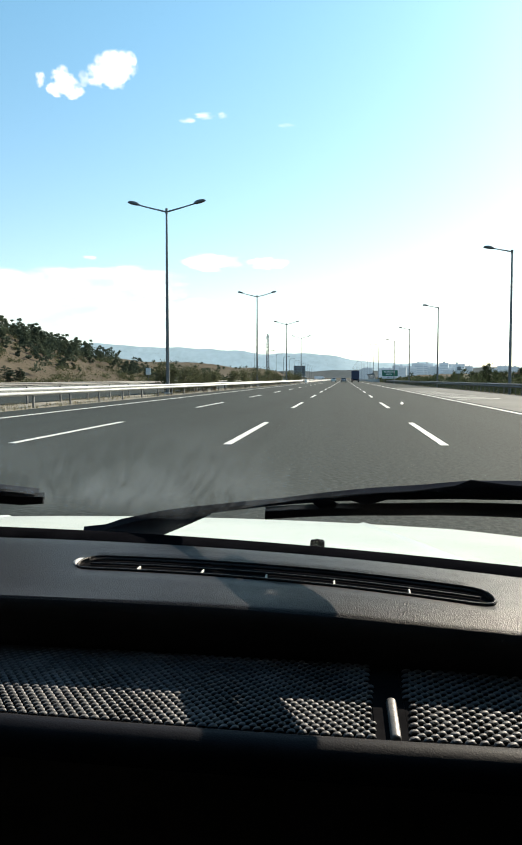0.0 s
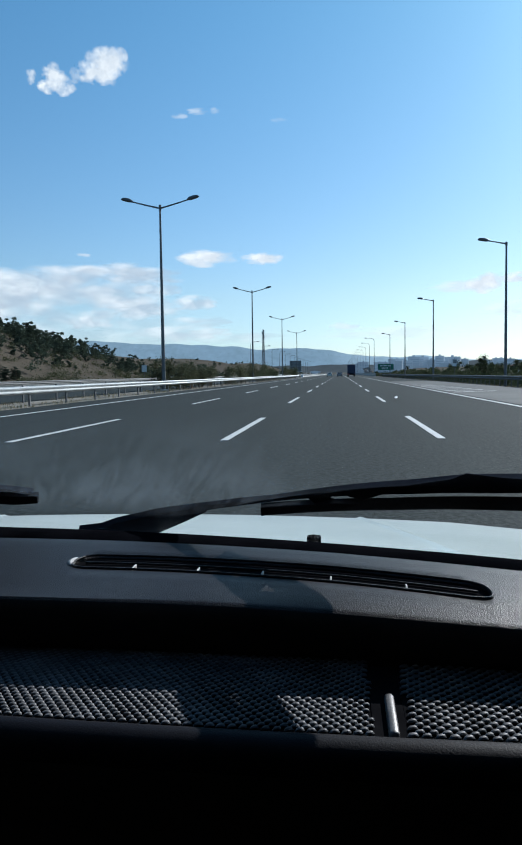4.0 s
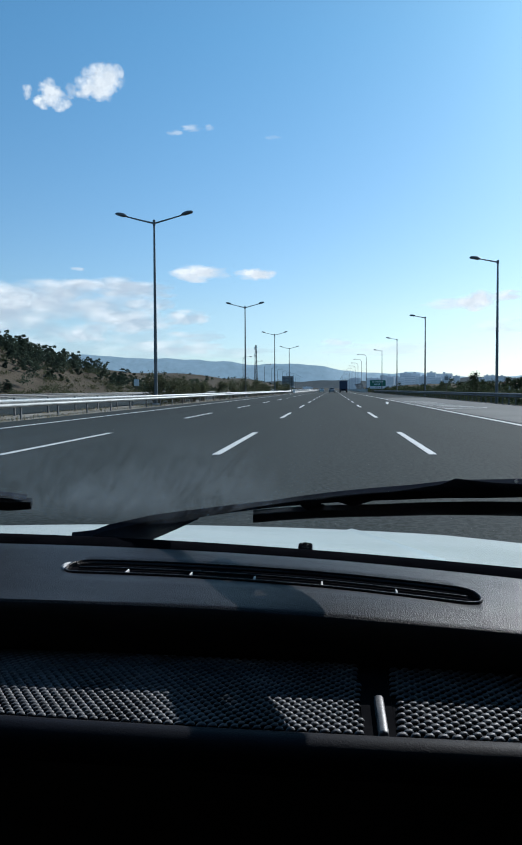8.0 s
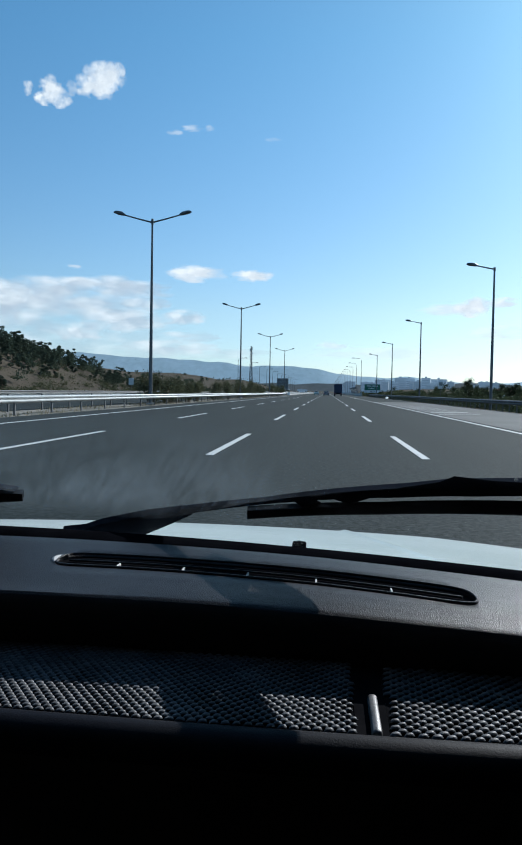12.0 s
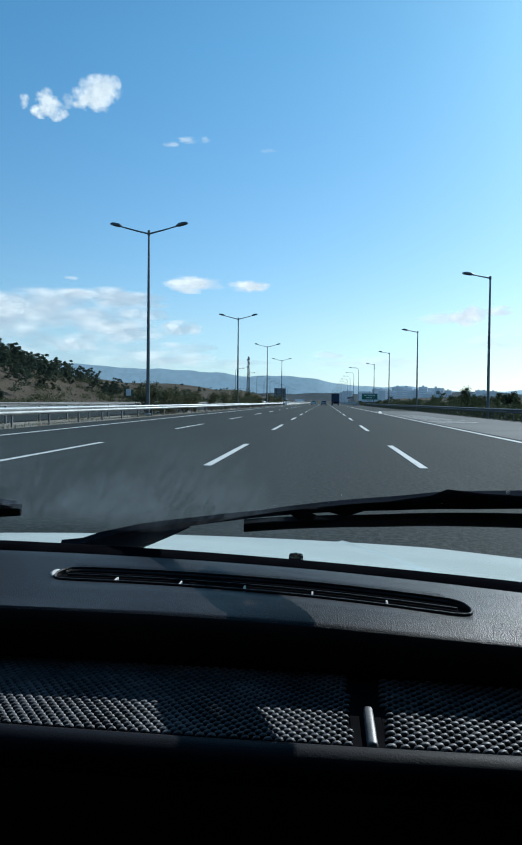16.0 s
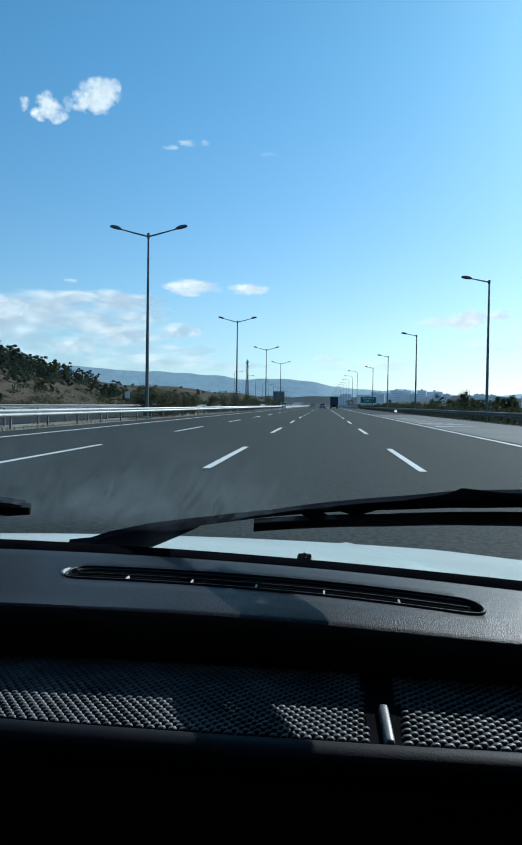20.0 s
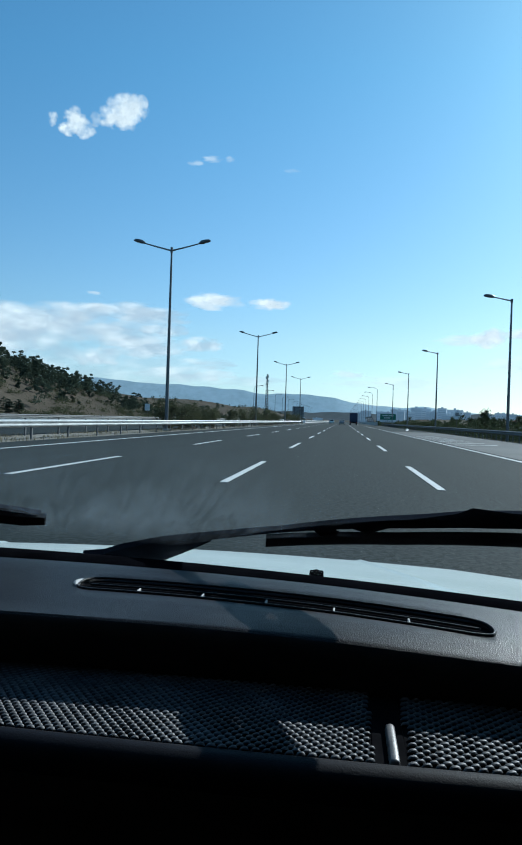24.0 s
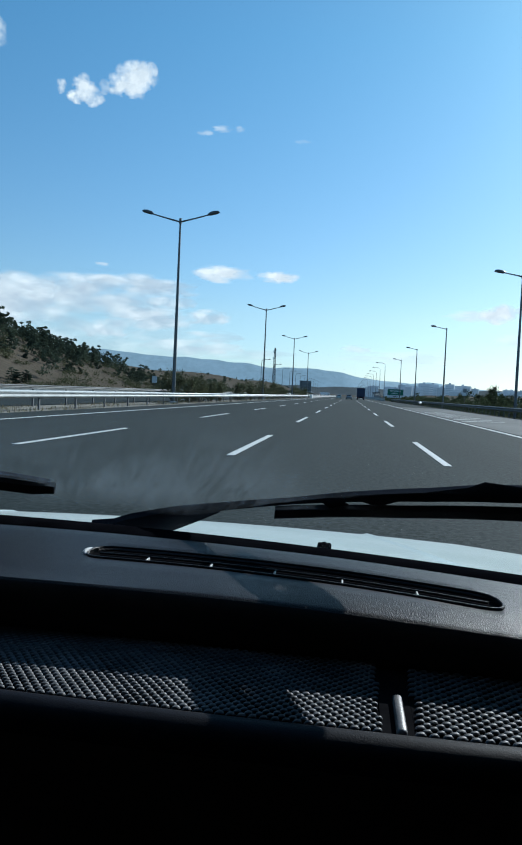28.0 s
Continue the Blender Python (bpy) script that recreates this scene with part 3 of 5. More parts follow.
def curved_lamp():
    lamp = thing("street_lamp", "slim grey street lamp with a curved arm on the viaduct", "street lamp", "curved street lamps on the viaduct")
    bend = [(0, 0, 11.6)] + [(-1.1 * (1 - math.cos(a)), 0, 11.6 + 1.0 * math.sin(a)) for a in (0.3, 0.6, 0.9, 1.2, 1.5)] + [(-2.4, 0, 12.65)]
    part("pole", tube([(0, 0, -0.3), (0, 0, 6)] + bend, [0.11, 0.09] + [0.065] * 6 + [0.04], 10), POLE, lamp, smooth=True)
    part("lamp_head", lamp_head(), HEAD, lamp, smooth=True, at=pose(-2.3, 0, 12.66, 0, 0, 0) @ Matrix.Diagonal((-1, 1, 1, 1)))
    return lamp


DOUBLE_Y = [54.6 + 57.3 * k for k in range(-5, 4)]
SINGLE_Y = [63.0 + 48.0 * k for k in range(-5, 4)]
first = double_lamp()
first.location = (-12.95, DOUBLE_Y[0], 0)
for y in DOUBLE_Y[1:]:
    copy_thing(first, pose(-12.95, y, 0))
first = single_lamp()
first.location = (13.3, SINGLE_Y[0], 0)
for y in SINGLE_Y[1:]:
    copy_thing(first, pose(13.3, y, 0))
first = curved_lamp()
first.location = (11.2, 255, 0)
for k in range(1, 16):
    copy_thing(first, pose(11.2, 255 + 42 * k, 0))
for k in range(12):
    copy_thing(first, pose(-31.5, 265 + 42 * k, 0, 0, 0, 180))


# ---------------------------------------------------------------- the car
CX = -0.36  # the car's centre line; the camera is on the passenger's side
car = thing("car", "white car with a black dashboard, seen from the passenger seat", "car")


def far_edge(x):
    return 0.767 - 0.268 * x - 0.325 * x * x


def seal_line(x):
    return 0.822 - 0.291 * x - 0.27 * x * x


def vent_line(x):
    return 0.685 - 0.272 * x - 0.52 * x * x


def top_edge(x):
    return 0.585 - 0.086 * x - 0.121 * x * x + 0.004 * smooth01((x + 0.15) / 0.4) - 0.006 * smooth01((-x - 0.1) / 0.2)


def tray_end(x):
    return 0.472 - 0.0295 * x + 0.06 * x * x


VENT_L, VENT_R = -0.256, 0.131


def vent_half(x):
    c, h = (VENT_L + VENT_R) / 2, (VENT_R - VENT_L) / 2
    q = abs((x - c) / h)
    return 0.0255 * (1 - q ** 30) ** 0.5 if q < 1 else 0.0


def dash_rows(xs):
    rows = []
    z = lambda x: 0.9385 - 0.01 * max(0.0, x)
    rows.append([(x, far_edge(x) + 0.05, 0.9) for x in xs])
    rows.append([(x, far_edge(x) + 0.02, 0.932) for x in xs])
    for k in range(4):
        rows.append([(x, far_edge(x) + (vent_line(x) + vent_half(x) + 0.004 - far_edge(x)) * k / 3, z(x)) for x in xs])
    rows.append([(x, vent_line(x) + vent_half(x), z(x) - (0.003 if vent_half(x) else 0)) for x in xs])
    for s in (1, -1):
        rows.append([(x, vent_line(x) + s * vent_half(x) * 0.9, z(x) - (0.05 if vent_half(x) > 0.004 else 0)) for x in xs])
    rows.append([(x, vent_line(x) - vent_half(x), z(x) - (0.003 if vent_half(x) else 0)) for x in xs])
    for k in range(4):
        a = lambda x: vent_line(x) - vent_half(x) - 0.004
        fall = lambda x, y: 0.0085 * smooth01((x + 0.15) / 0.4) * max(0.0, 1 - (y - top_edge(x) - 0.007) / 0.05) ** 2
        here = lambda x: a(x) + (top_edge(x) + 0.007 - a(x)) * k / 3
        rows.append([(x, here(x), z(x) - fall(x, here(x))) for x in xs])
    for dy, zz in ((0.004, 0.9379), (0.0015, 0.9363), (0.0, 0.9335), (-0.0005, 0.9285), (0.001, 0.922), (0.005, 0.912), (0.009, 0.903), (0.012, 0.8925)):
        rows.append([(x, top_edge(x) + dy, zz - 0.006 * max(0, x) - 0.0092 * smooth01((x + 0.15) / 0.4) + 0.0018 * smooth01((-x - 0.1) / 0.2)) for x in xs])
    rows.append([(x, tray_end(x) + 0.002, 0.8905) for x in xs])
    for dy, zz in ((-0.001, 0.892), (-0.004, 0.8952), (-0.009, 0.8968), (-0.015, 0.8962), (-0.021, 0.8935), (-0.026, 0.888), (-0.028, 0.878), (-0.026, 0.86), (-0.012, 0.78), (-0.02, 0.7), (-0.03, 0.6), (0.03, 0.45), (0.1, 0.35)):
        rows.append([(x, tray_end(x) + dy, zz) for x in xs])
    return rows


xs = sorted({round(-1.12 + 1.52 * i / 76, 4) for i in range(77)} | {round(VENT_L + 0.0012 * i * i, 4) for i in range(6)} | {round(VENT_R - 0.0012 * i * i, 4) for i in range(6)})
rows = dash_rows(xs)
dash = part("dashboard", loft(rows[:16]), DASH, car, "dusty black grained dashboard pad in the sun", smooth=True)
part("lower_fascia", loft(rows[15:24]), LOWER, dash, "black lower dashboard with an open tray", smooth=True)
part("tray_lip", loft(rows[23:30]), LIP, dash, "rounded grained lip in front of the tray", smooth=True)
part("knee_panel", loft(rows[29:]), LOWER, dash, "black panel below the tray", smooth=True)
inner = [0.5 * (VENT_L + VENT_R) + (i / 24 - 0.5) * (VENT_R - VENT_L - 0.02) for i in range(25)]
slot = [VENT_L + (VENT_R - VENT_L) * (0.5 - 0.5 * math.cos(math.pi * i / 40)) for i in range(41)]
rim = [(x, vent_line(x) + vent_half(x), 0.9388 - 0.01 * max(0.0, x)) for x in slot] + [(x, vent_line(x) - vent_half(x), 0.9388 - 0.01 * max(0.0, x)) for x in reversed(slot)]
part("vent_rim", tube(rim + rim[:1], 0.0013, 6), DASH, dash, smooth=True)
# Black sheet laid in the slot; its colour gives the depth's shade.
part("vent_grille", loft([[(x, vent_line(x) + s * vent_half(x) * 0.985, 0.9345 - 0.01 * max(0.0, x)) for x in slot] for s in (1, 0, -1)]), SHADOWBLACK, dash, "black sheet for the shade in the demister vent slot")
part("vent_rail", tube([(x, vent_line(x) + 0.004, 0.9362 - 0.01 * max(0.0, x)) for x in inner], 0.0012, 6), DASH, dash)
for x in (-0.192, -0.128, -0.066, -0.003, 0.062):
    part("vent_fin", box(-0.0008, 0.0008, -0.0215, -0.005, -0.02, -0.0004, 0.0003), FIN, dash, at=pose(x, vent_line(x), 0.9385 - 0.01 * max(0.0, x)))
part("vent_end", tube([(VENT_L + 0.004 - 0.006 * math.cos(a), vent_line(VENT_L) + 0.017 * math.sin(a), 0.9385) for a in (-1.3, -0.9, -0.45, 0, 0.45, 0.9)], [0.0008, 0.0022, 0.003, 0.003, 0.0022, 0.0008], 8), FIN, dash, "pale crescent at the left end of the vent", smooth=True)


def woven(x0, x1, y0, y1, pitch, row):
    """Rows of raised cords, each one a plump bent lozenge, set against each other like a weave."""
    verts, faces = [], []
    rings, sides = 6, 8
    j, y = 0, y0
    while y < y1:
        x = x0 + pitch * ((0.54 * j) % 1.0)
        while x < x1:
            k = len(verts)
            size = 1 + 0.08 * math.sin(x * 917 + j * 3.1)
            for i in range(rings + 1):
                s = i / rings * 2 - 1
                r = (1 - s ** 4) ** 0.5 * 0.94 + 0.1
                for q in range(sides):
                    a = math.pi * 2 * q / sides
                    u = s * pitch * 0.43 * size
                    v = math.cos(a) * r * row * 0.4 * size + 0.16 * row * math.sin(s * 1.6)
                    verts.append((x + u, tray_end(x) + y + v, 0.8919 + 0.0011 * (1 - s * s) + math.sin(a) * r * row * 0.25))
            for i in range(rings):
                for q in range(sides):
                    a, b = k + i * sides + q, k + i * sides + (q + 1) % sides
                    faces.append((a, b, b + sides, a + sides))
            x += pitch
        y += row
        j += 1
    return verts, faces


# Black sheet under the cords; the shade between them is its colour.
for x0, x1 in ((-0.64, 0.0255), (0.0482, 0.38)):
    n = 24
    part("mat_backing", loft([[(x0 + (x1 - x0) * i / n, tray_end(x0 + (x1 - x0) * i / n) + dy, 0.8913) for i in range(n + 1)] for dy in (0.0035, 0.128)]), SHADOWBLACK, dash)
# Flat black strip gives the dark gaps either side of the divider.
part("tray_channel", box(0.0258, 0.0479, 0.474, 0.59, 0.884, 0.8917, 0.0004), SHADOWBLACK, dash)
mat_l = part("tray_mat", woven(-0.62, 0.0255, 0.005, 0.127, 0.0074, 0.0046), MATMESH, dash, "grey woven anti-slip mat in the dashboard tray", smooth=True)
mat_r = part("tray_mat", woven(0.0508, 0.36, 0.005, 0.121, 0.0086, 0.0049), MATMESH, dash, "grey woven anti-slip mat in the dashboard tray", smooth=True)
mat_l["kind"] = mat_r["kind"] = "stuff"
# Cut short where the pad's shadow begins; the shaded rest is left out.
part("tray_divider", box(0.0357, 0.0425, 0.4705, 0.53, 0.886, 0.8965, 0.0032, 3), DIVIDER, dash, "grey ribbed divider between the mats", smooth=True)

def strip_along(line, profile, x0, x1, n=48):
    rows = []
    for i in range(n + 1):
        x = x0 + (x1 - x0) * i / n
        rows.append([(x, line(x) + u, v) for u, v in profile + profile[:1]])
    return loft(rows)


part("windscreen_seal", strip_along(seal_line, [(-0.062, 0.925), (-0.05, 0.934), (-0.03, 0.937), (-0.004, 0.9365), (0.004, 0.932), (0.006, 0.92), (-0.02, 0.905), (-0.06, 0.905)], -1.12, 0.42), SEAL, car, "black rubber seal under the windscreen", smooth=True)
part("cowl", strip_along(seal_line, [(0.0, 0.915), (0.02, 0.918), (0.1, 0.9), (0.14, 0.885), (0.14, 0.86), (0.0, 0.88)], -1.12, 0.42), SHADOWBLACK, car, smooth=True)


# bonnet: a crowned white sheet with two faint creases
def bonnet_z(x, y):
    u = (x - CX) / 0.8
    z = 0.9185 - 0.135 * (y - 0.9) - 0.012 * (y - 0.9) ** 2
    z -= 0.026 * u * u + 0.03 * max(0, abs(u) - 0.75)
    z += 0.0035 * math.exp(-((abs(x - CX) - 0.5 + 0.12 * (y - 0.9)) / 0.008) ** 2)
    return z


rows = []
for i in range(31):
    y = 0.84 + (1.66 - 0.84) * i / 30
    rows.append([(CX + 0.86 * k / 260, y, bonnet_z(CX + 0.86 * k / 260, y)) for k in range(-260, 261)])
for dy, dz in ((0.02, -0.012), (0.035, -0.035), (0.04, -0.07)):
    rows.append([(x, 1.66 + dy, bonnet_z(x, 1.66) + dz) for x, _, _ in rows[30]])
part("bonnet", loft(rows), WHITE, car, "white bonnet with sky reflections", smooth=True)
nozzle = part("washer_nozzle", box(-0.0085, 0.0085, -0.008, 0.008, -0.008, 0.0025, 0.0028, 2), SEAL, car, "black washer nozzle on the bonnet", at=pose(-0.0262, 0.905, 0.9235))
part("nozzle_jet", tube([(0, -0.007, 0.003), (0, -0.0105, 0.0035)], [0.0032, 0.0024], 8), SHADOWBLACK, nozzle)

# windscreen: raked, and bowed more the higher it is
GY, GZ, GK, BOW = 0.85, 0.925, 1.2, 0.95


def on_glass(x, z, off=0.0):
    """A point of the windscreen at height z; off: metres outwards."""
    n = Vector((0, 1, GK)).normalized()
    bow = BOW * (x + 0.2) ** 2 * min(1.3, max(0.0, (z - GZ) / 0.08))
    y = GY - GK * (min(z, 1.1) - GZ) - 0.85 * max(0.0, z - 1.1) - 0.291 * x - 0.27 * x * x - bow
    return Vector((x, max(y, 0.06), z)) + n * off


pane = loft([[on_glass(-1.12 + 1.54 * i / 40, z) for i in range(41)] for z in (0.917, 0.925, 0.945, 0.97, 1.0, 1.03, 1.07, 1.12, 1.18, 1.25, 1.33, 1.42)])
glass = part("windscreen", pane, GLASS, car, "clear windscreen with faint dust smears", smooth=True)
glass.visible_shadow = False


def finer(outline, step=0.04):
    """The same outline with points no further apart than step."""
    out = []
    for (x0, z0), (x1, z1) in zip(outline, outline[1:] + outline[:1]):
        n = max(1, int(math.hypot(x1 - x0, z1 - z0) / step))
        out += [(x0 + (x1 - x0) * i / n, z0 + (z1 - z0) * i / n) for i in range(n)]
    return out


SEAT_EYE = Vector((0, 0, 1.11))


def bar(upper, lower, off, thick, n=40, stand=lambda s: 0.0, deep=lambda s: 0.0):
    """A thin bar that follows the glass between an upper and a lower edge; stand: how far it springs off the glass,
    and deep: how far it is drawn on behind that, unseen, to widen its cast shadow, both as shares of the way from the
    seat."""
    def along(line, s):
        k = s * (len(line) - 1)
        i = min(int(k), len(line) - 2)
        return [a + (b - a) * (k - i) for a, b in zip(line[i], line[i + 1])]
    rows = []
    for i in range(n + 1):
        (xu, zu), (xl, zl) = along(upper, i / n), along(lower, i / n)
        ring = [on_glass(xu, zu, off), on_glass(xu, zu, off + thick), on_glass(xl, zl, off + thick), on_glass(xl, zl, off)]
        near, far = 1 + stand(i / n), 1 + stand(i / n) + deep(i / n)
        ring = [SEAT_EYE.lerp(p, k) for p, k in zip(ring, (near, far, far, near))]
        rows.append(ring + ring[:1])
    return loft(rows)


def wiper(label, arm, knuckle, blade, clips):
    # Unseen depth along the view is added to arm and clips to widen their shadow.
    w = part("wiper", bar(*arm, 0.003, 0.005, stand=lambda s: 0.034 * (1 - smooth01(s / 0.22)), deep=lambda s: 0.04 * smooth01((s - 0.335) / 0.17) + 0.03 * smooth01((s - 0.5) / 0.2)), WIPER, car, label)
    part("wiper_knuckle", bar(*knuckle, 0.0005, 0.008, stand=lambda s: 0.034), WIPER, w)
    part("wiper_blade", bar(*blade, 0.0005, 0.006), RUBBER, w)
    for c in clips:
        part("wiper_clip", extrude(finer(c), 0.006, lambda u, v, q: SEAT_EYE.lerp(on_glass(u, v, 0.0015), 1 + 5 * q)), WIPER, w)
    return w


wiper("black wiper arm and blade at rest on the windscreen",
      ([(-0.1578, 0.9695), (-0.0592, 0.991), (0.0033, 1.0092), (0.0629, 1.0262), (0.0978, 1.0372), (0.21, 1.059)],
       [(-0.1505, 0.9643), (-0.0594, 0.9869), (0.0079, 1.0026), (0.0639, 1.0156), (0.0978, 1.0252), (0.2103, 1.0525)]),
      ([(-0.3216, 0.9269), (-0.2899, 0.9325), (-0.2652, 0.9425), (-0.2056, 0.9595), (-0.1578, 0.9695)],
       [(-0.315, 0.9245), (-0.2683, 0.9236), (-0.2128, 0.9299), (-0.175, 0.9495), (-0.1438, 0.9668)]),
      ([(-0.0786, 0.9782), (0.0507, 1.0036), (0.1385, 1.0274), (0.2159, 1.0474)],
       [(-0.0804, 0.9665), (0.0531, 0.9948), (0.1445, 1.0202), (0.2163, 1.0433)]),
      [[(0.0262, 1.0022), (-0.0002, 1.0079), (0.0033, 1.0112), (0.0706, 1.0302), (0.0781, 1.0249), (0.0489, 1.0166)],
       [(0.0601, 1.0247), (0.0628, 1.0285), (0.089, 1.0385), (0.0976, 1.0452), (0.1206, 1.0454), (0.1351, 1.0469), (0.1581, 1.0496), (0.1584, 1.0445), (0.078, 1.0269)],
       [(-0.019, 0.9904), (-0.0284, 0.9985), (-0.0113, 1.0045), (-0.0003, 0.9997)]])
wiper("black wiper blade of the driver's side",
      ([(-0.6409, 1.0297), (-0.4257, 1.0005), (-0.379, 0.9935), (-0.344, 0.987)], [(-0.6515, 1.0212), (-0.4284, 0.9945), (-0.384, 0.9902), (-0.348, 0.9858)]),
      ([(-0.7389, 0.9954), (-0.6748, 1.0234)], [(-0.7639, 0.9747), (-0.6669, 1.0201)]),
      ([(-0.6502, 1.0221), (-0.37, 0.984), (-0.3396, 0.984)], [(-0.6723, 1.0074), (-0.374, 0.971), (-0.3454, 0.9734)]),
      [[(-0.5104, 0.9872), (-0.4843, 1.0047), (-0.4411, 1.0013), (-0.433, 0.9813)]])


chip_at = on_glass(0.046, 1.1025, 0.0006)
part("glass_chip", tube([chip_at, chip_at + Vector((0, 0.0005, 0.0006))], [0.0012, 0.0006], 7), CHIPPED, glass, "small pale stone chip in the windscreen")
screw_at = SEAT_EYE.lerp(on_glass(0.1345, 1.04, 0.0105), 1.0)
part("wiper_screw", tube([screw_at, screw_at + Vector((0, -0.0012, 0.0005))], [0.0014, 0.001], 8), FIN, car, "small bright screw head on the wiper arm")

# body shell; its unseen roof, sides and rear are closed to keep the cabin dark
def arch(cy, r, n=12):
    return [(cy + r * math.cos(math.pi * i / n), 0.3 + r * math.sin(math.pi * i / n)) for i in range(n + 1)]


side = [(1.84, 0.26), (1.86, 0.6), (1.72, 0.66), (0.86, 0.8), (0.78, 0.91), (0.4, 1.41), (0.3, 1.46), (-1.6, 1.45), (-2.25, 1.02), (-2.38, 0.9), (-2.4, 0.3)] + [p for p in reversed(arch(-1.45, 0.36))] + [p for p in reversed(arch(1.12, 0.36))]
for s, name in ((-1, "body_side"), (1, "body_side")):
    x0 = CX + s * 0.8
    body = part(name, extrude(side, 0.05, lambda u, v, q: (x0 + s * q, u, v)), WHITE, car)
    # panes only laid on the closed side; no light comes through
    part("side_window", extrude([(0.55, 0.95), (0.5, 1.0), (0.1, 1.31), (-0.1, 1.38), (-0.65, 1.39), (-0.65, 0.95)], 0.006, lambda u, v, q: (x0 + s * (0.052 + q), u, v)), DARKGLASS, body)
    part("side_window", extrude([(-0.72, 0.95), (-0.72, 1.39), (-1.5, 1.37), (-1.85, 0.98)], 0.006, lambda u, v, q: (x0 + s * (0.052 + q), u, v)), DARKGLASS, body)
    part("door_handle", box(-0.09, 0.09, -0.015, 0.015, -0.012, 0.012, 0.006), SHADOWBLACK, body, at=pose(x0 + s * 0.065, -0.35, 0.88, 0, 0, 90))
    part("inner_lining", box(x0 - s * 0.012 if s < 0 else x0 - 0.012, x0 + 0.0 if s > 0 else x0 + 0.012, -2.3, 0.7, 0.3, 0.9), HEADLINER, body)
    # dark sheet added out of view, so the white side bounces no light
    part("window_lining", box(x0 - s * 0.012 if s < 0 else x0 - 0.012, x0 + 0.0 if s > 0 else x0 + 0.012, -1.6, 0.24, 0.905, 1.4), HEADLINER, body)
# roof drawn forward, out of view, to keep sky light off the tray
roof = part("roof", box(CX - 0.8, CX + 0.8, -1.66, 0.42, 1.425, 1.465, 0.01), WHITE, car)
part("headliner", box(CX - 0.79, CX + 0.79, -1.6, 0.41, 1.405, 1.42), HEADLINER, roof)
part("rear_wall", extrude([(-1.58, 1.44), (-2.24, 1.0), (-2.38, 0.85), (-2.38, 0.32), (-2.34, 0.32), (-2.34, 0.85), (-2.2, 0.98), (-1.55, 1.4)], 1.6, lambda u, v, q: (CX - 0.8 + q, u, v)), WHITE, car)
# dark sheet added out of view to stop bounce from the white rear wall
part("rear_lining", extrude([(-1.55, 1.39), (-2.19, 0.97), (-2.33, 0.84), (-2.33, 0.34), (-2.3, 0.34), (-2.3, 0.83), (-2.17, 0.95), (-1.52, 1.37)], 1.56, lambda u, v, q: (CX - 0.78 + q, u, v)), HEADLINER, car)
part("cabin_floor", box(CX - 0.8, CX + 0.8, -2.36, 0.85, 0.28, 0.33), HEADLINER, car)
part("bulkhead", box(CX - 0.8, CX + 0.8, 0.86, 0.89, 0.3, 0.87), SHADOWBLACK, car)
part("front_bumper", extrude([(1.69, 0.7), (1.8, 0.66), (1.86, 0.55), (1.86, 0.28), (1.7, 0.24), (1.66, 0.3), (1.66, 0.69)], 1.6, lambda u, v, q: (CX - 0.8 + q, u, v)), WHITE, car)
for s in (-1, 1):
    part("headlight", box(CX + s * 0.6 - 0.17, CX + s * 0.6 + 0.17, 1.74, 1.845, 0.6, 0.72, 0.03, 2), CHROME, car)
for y in (1.12, -1.45):
    for s in (-1, 1):
        x = CX + s * 0.74
        wheel = part("wheel", tube([(x - 0.1, y, 0.305), (x - 0.07, y, 0.305), (x + 0.07, y, 0.305), (x + 0.1, y, 0.305)], [0.27, 0.305, 0.305, 0.27], 28), TYRE, car, "black tyre", smooth=False)
        part("rim", tube([(x + s * 0.08, y, 0.305), (x + s * 0.106, y, 0.305)], [0.2, 0.18], 20), CHROME, wheel)


# ---------------------------------------------------------------- plants
def tufts(centres, n, size, rng, squash=1.0, long=1.0, tilt=0.7):
    """Loose clumps of small leaves round each centre (x, y, z, radius)."""
    verts, faces = [], []
    for cx, cy, cz, r in centres:
        for _ in range(n):
            d = Vector((rng.gauss(0, 1), rng.gauss(0, 1), rng.gauss(0, 1))).normalized() * r * rng.random() ** 0.4
            p = Vector((cx + d.x, cy + d.y, cz + d.z * squash))
            a = Vector((rng.gauss(0, 1), rng.gauss(0, 1), rng.gauss(0, tilt))).normalized() * size * rng.uniform(0.6, 1.3) * long
            b = a.cross(Vector((rng.gauss(0, 1), rng.gauss(0, 1), rng.gauss(0, 1)))).normalized() * size * rng.uniform(0.35, 0.7)
            k = len(verts)
            verts += [p - a, p + b, p + a, p - b]
            faces.append((k, k + 1, k + 2, k + 3))
    return verts, faces


def dense(centres, n, size, rng, squash=1.0, tilt=0.7):
    """Clumps with a darker heart of larger sprays inside the small leaves."""
    heart = tufts([(x, y, z, r * 0.5) for x, y, z, r in centres], max(8, n // 4), size * 2.0, rng, squash, tilt=tilt)
    return group_of(heart, tufts(centres, n, size, rng, squash, tilt=tilt))


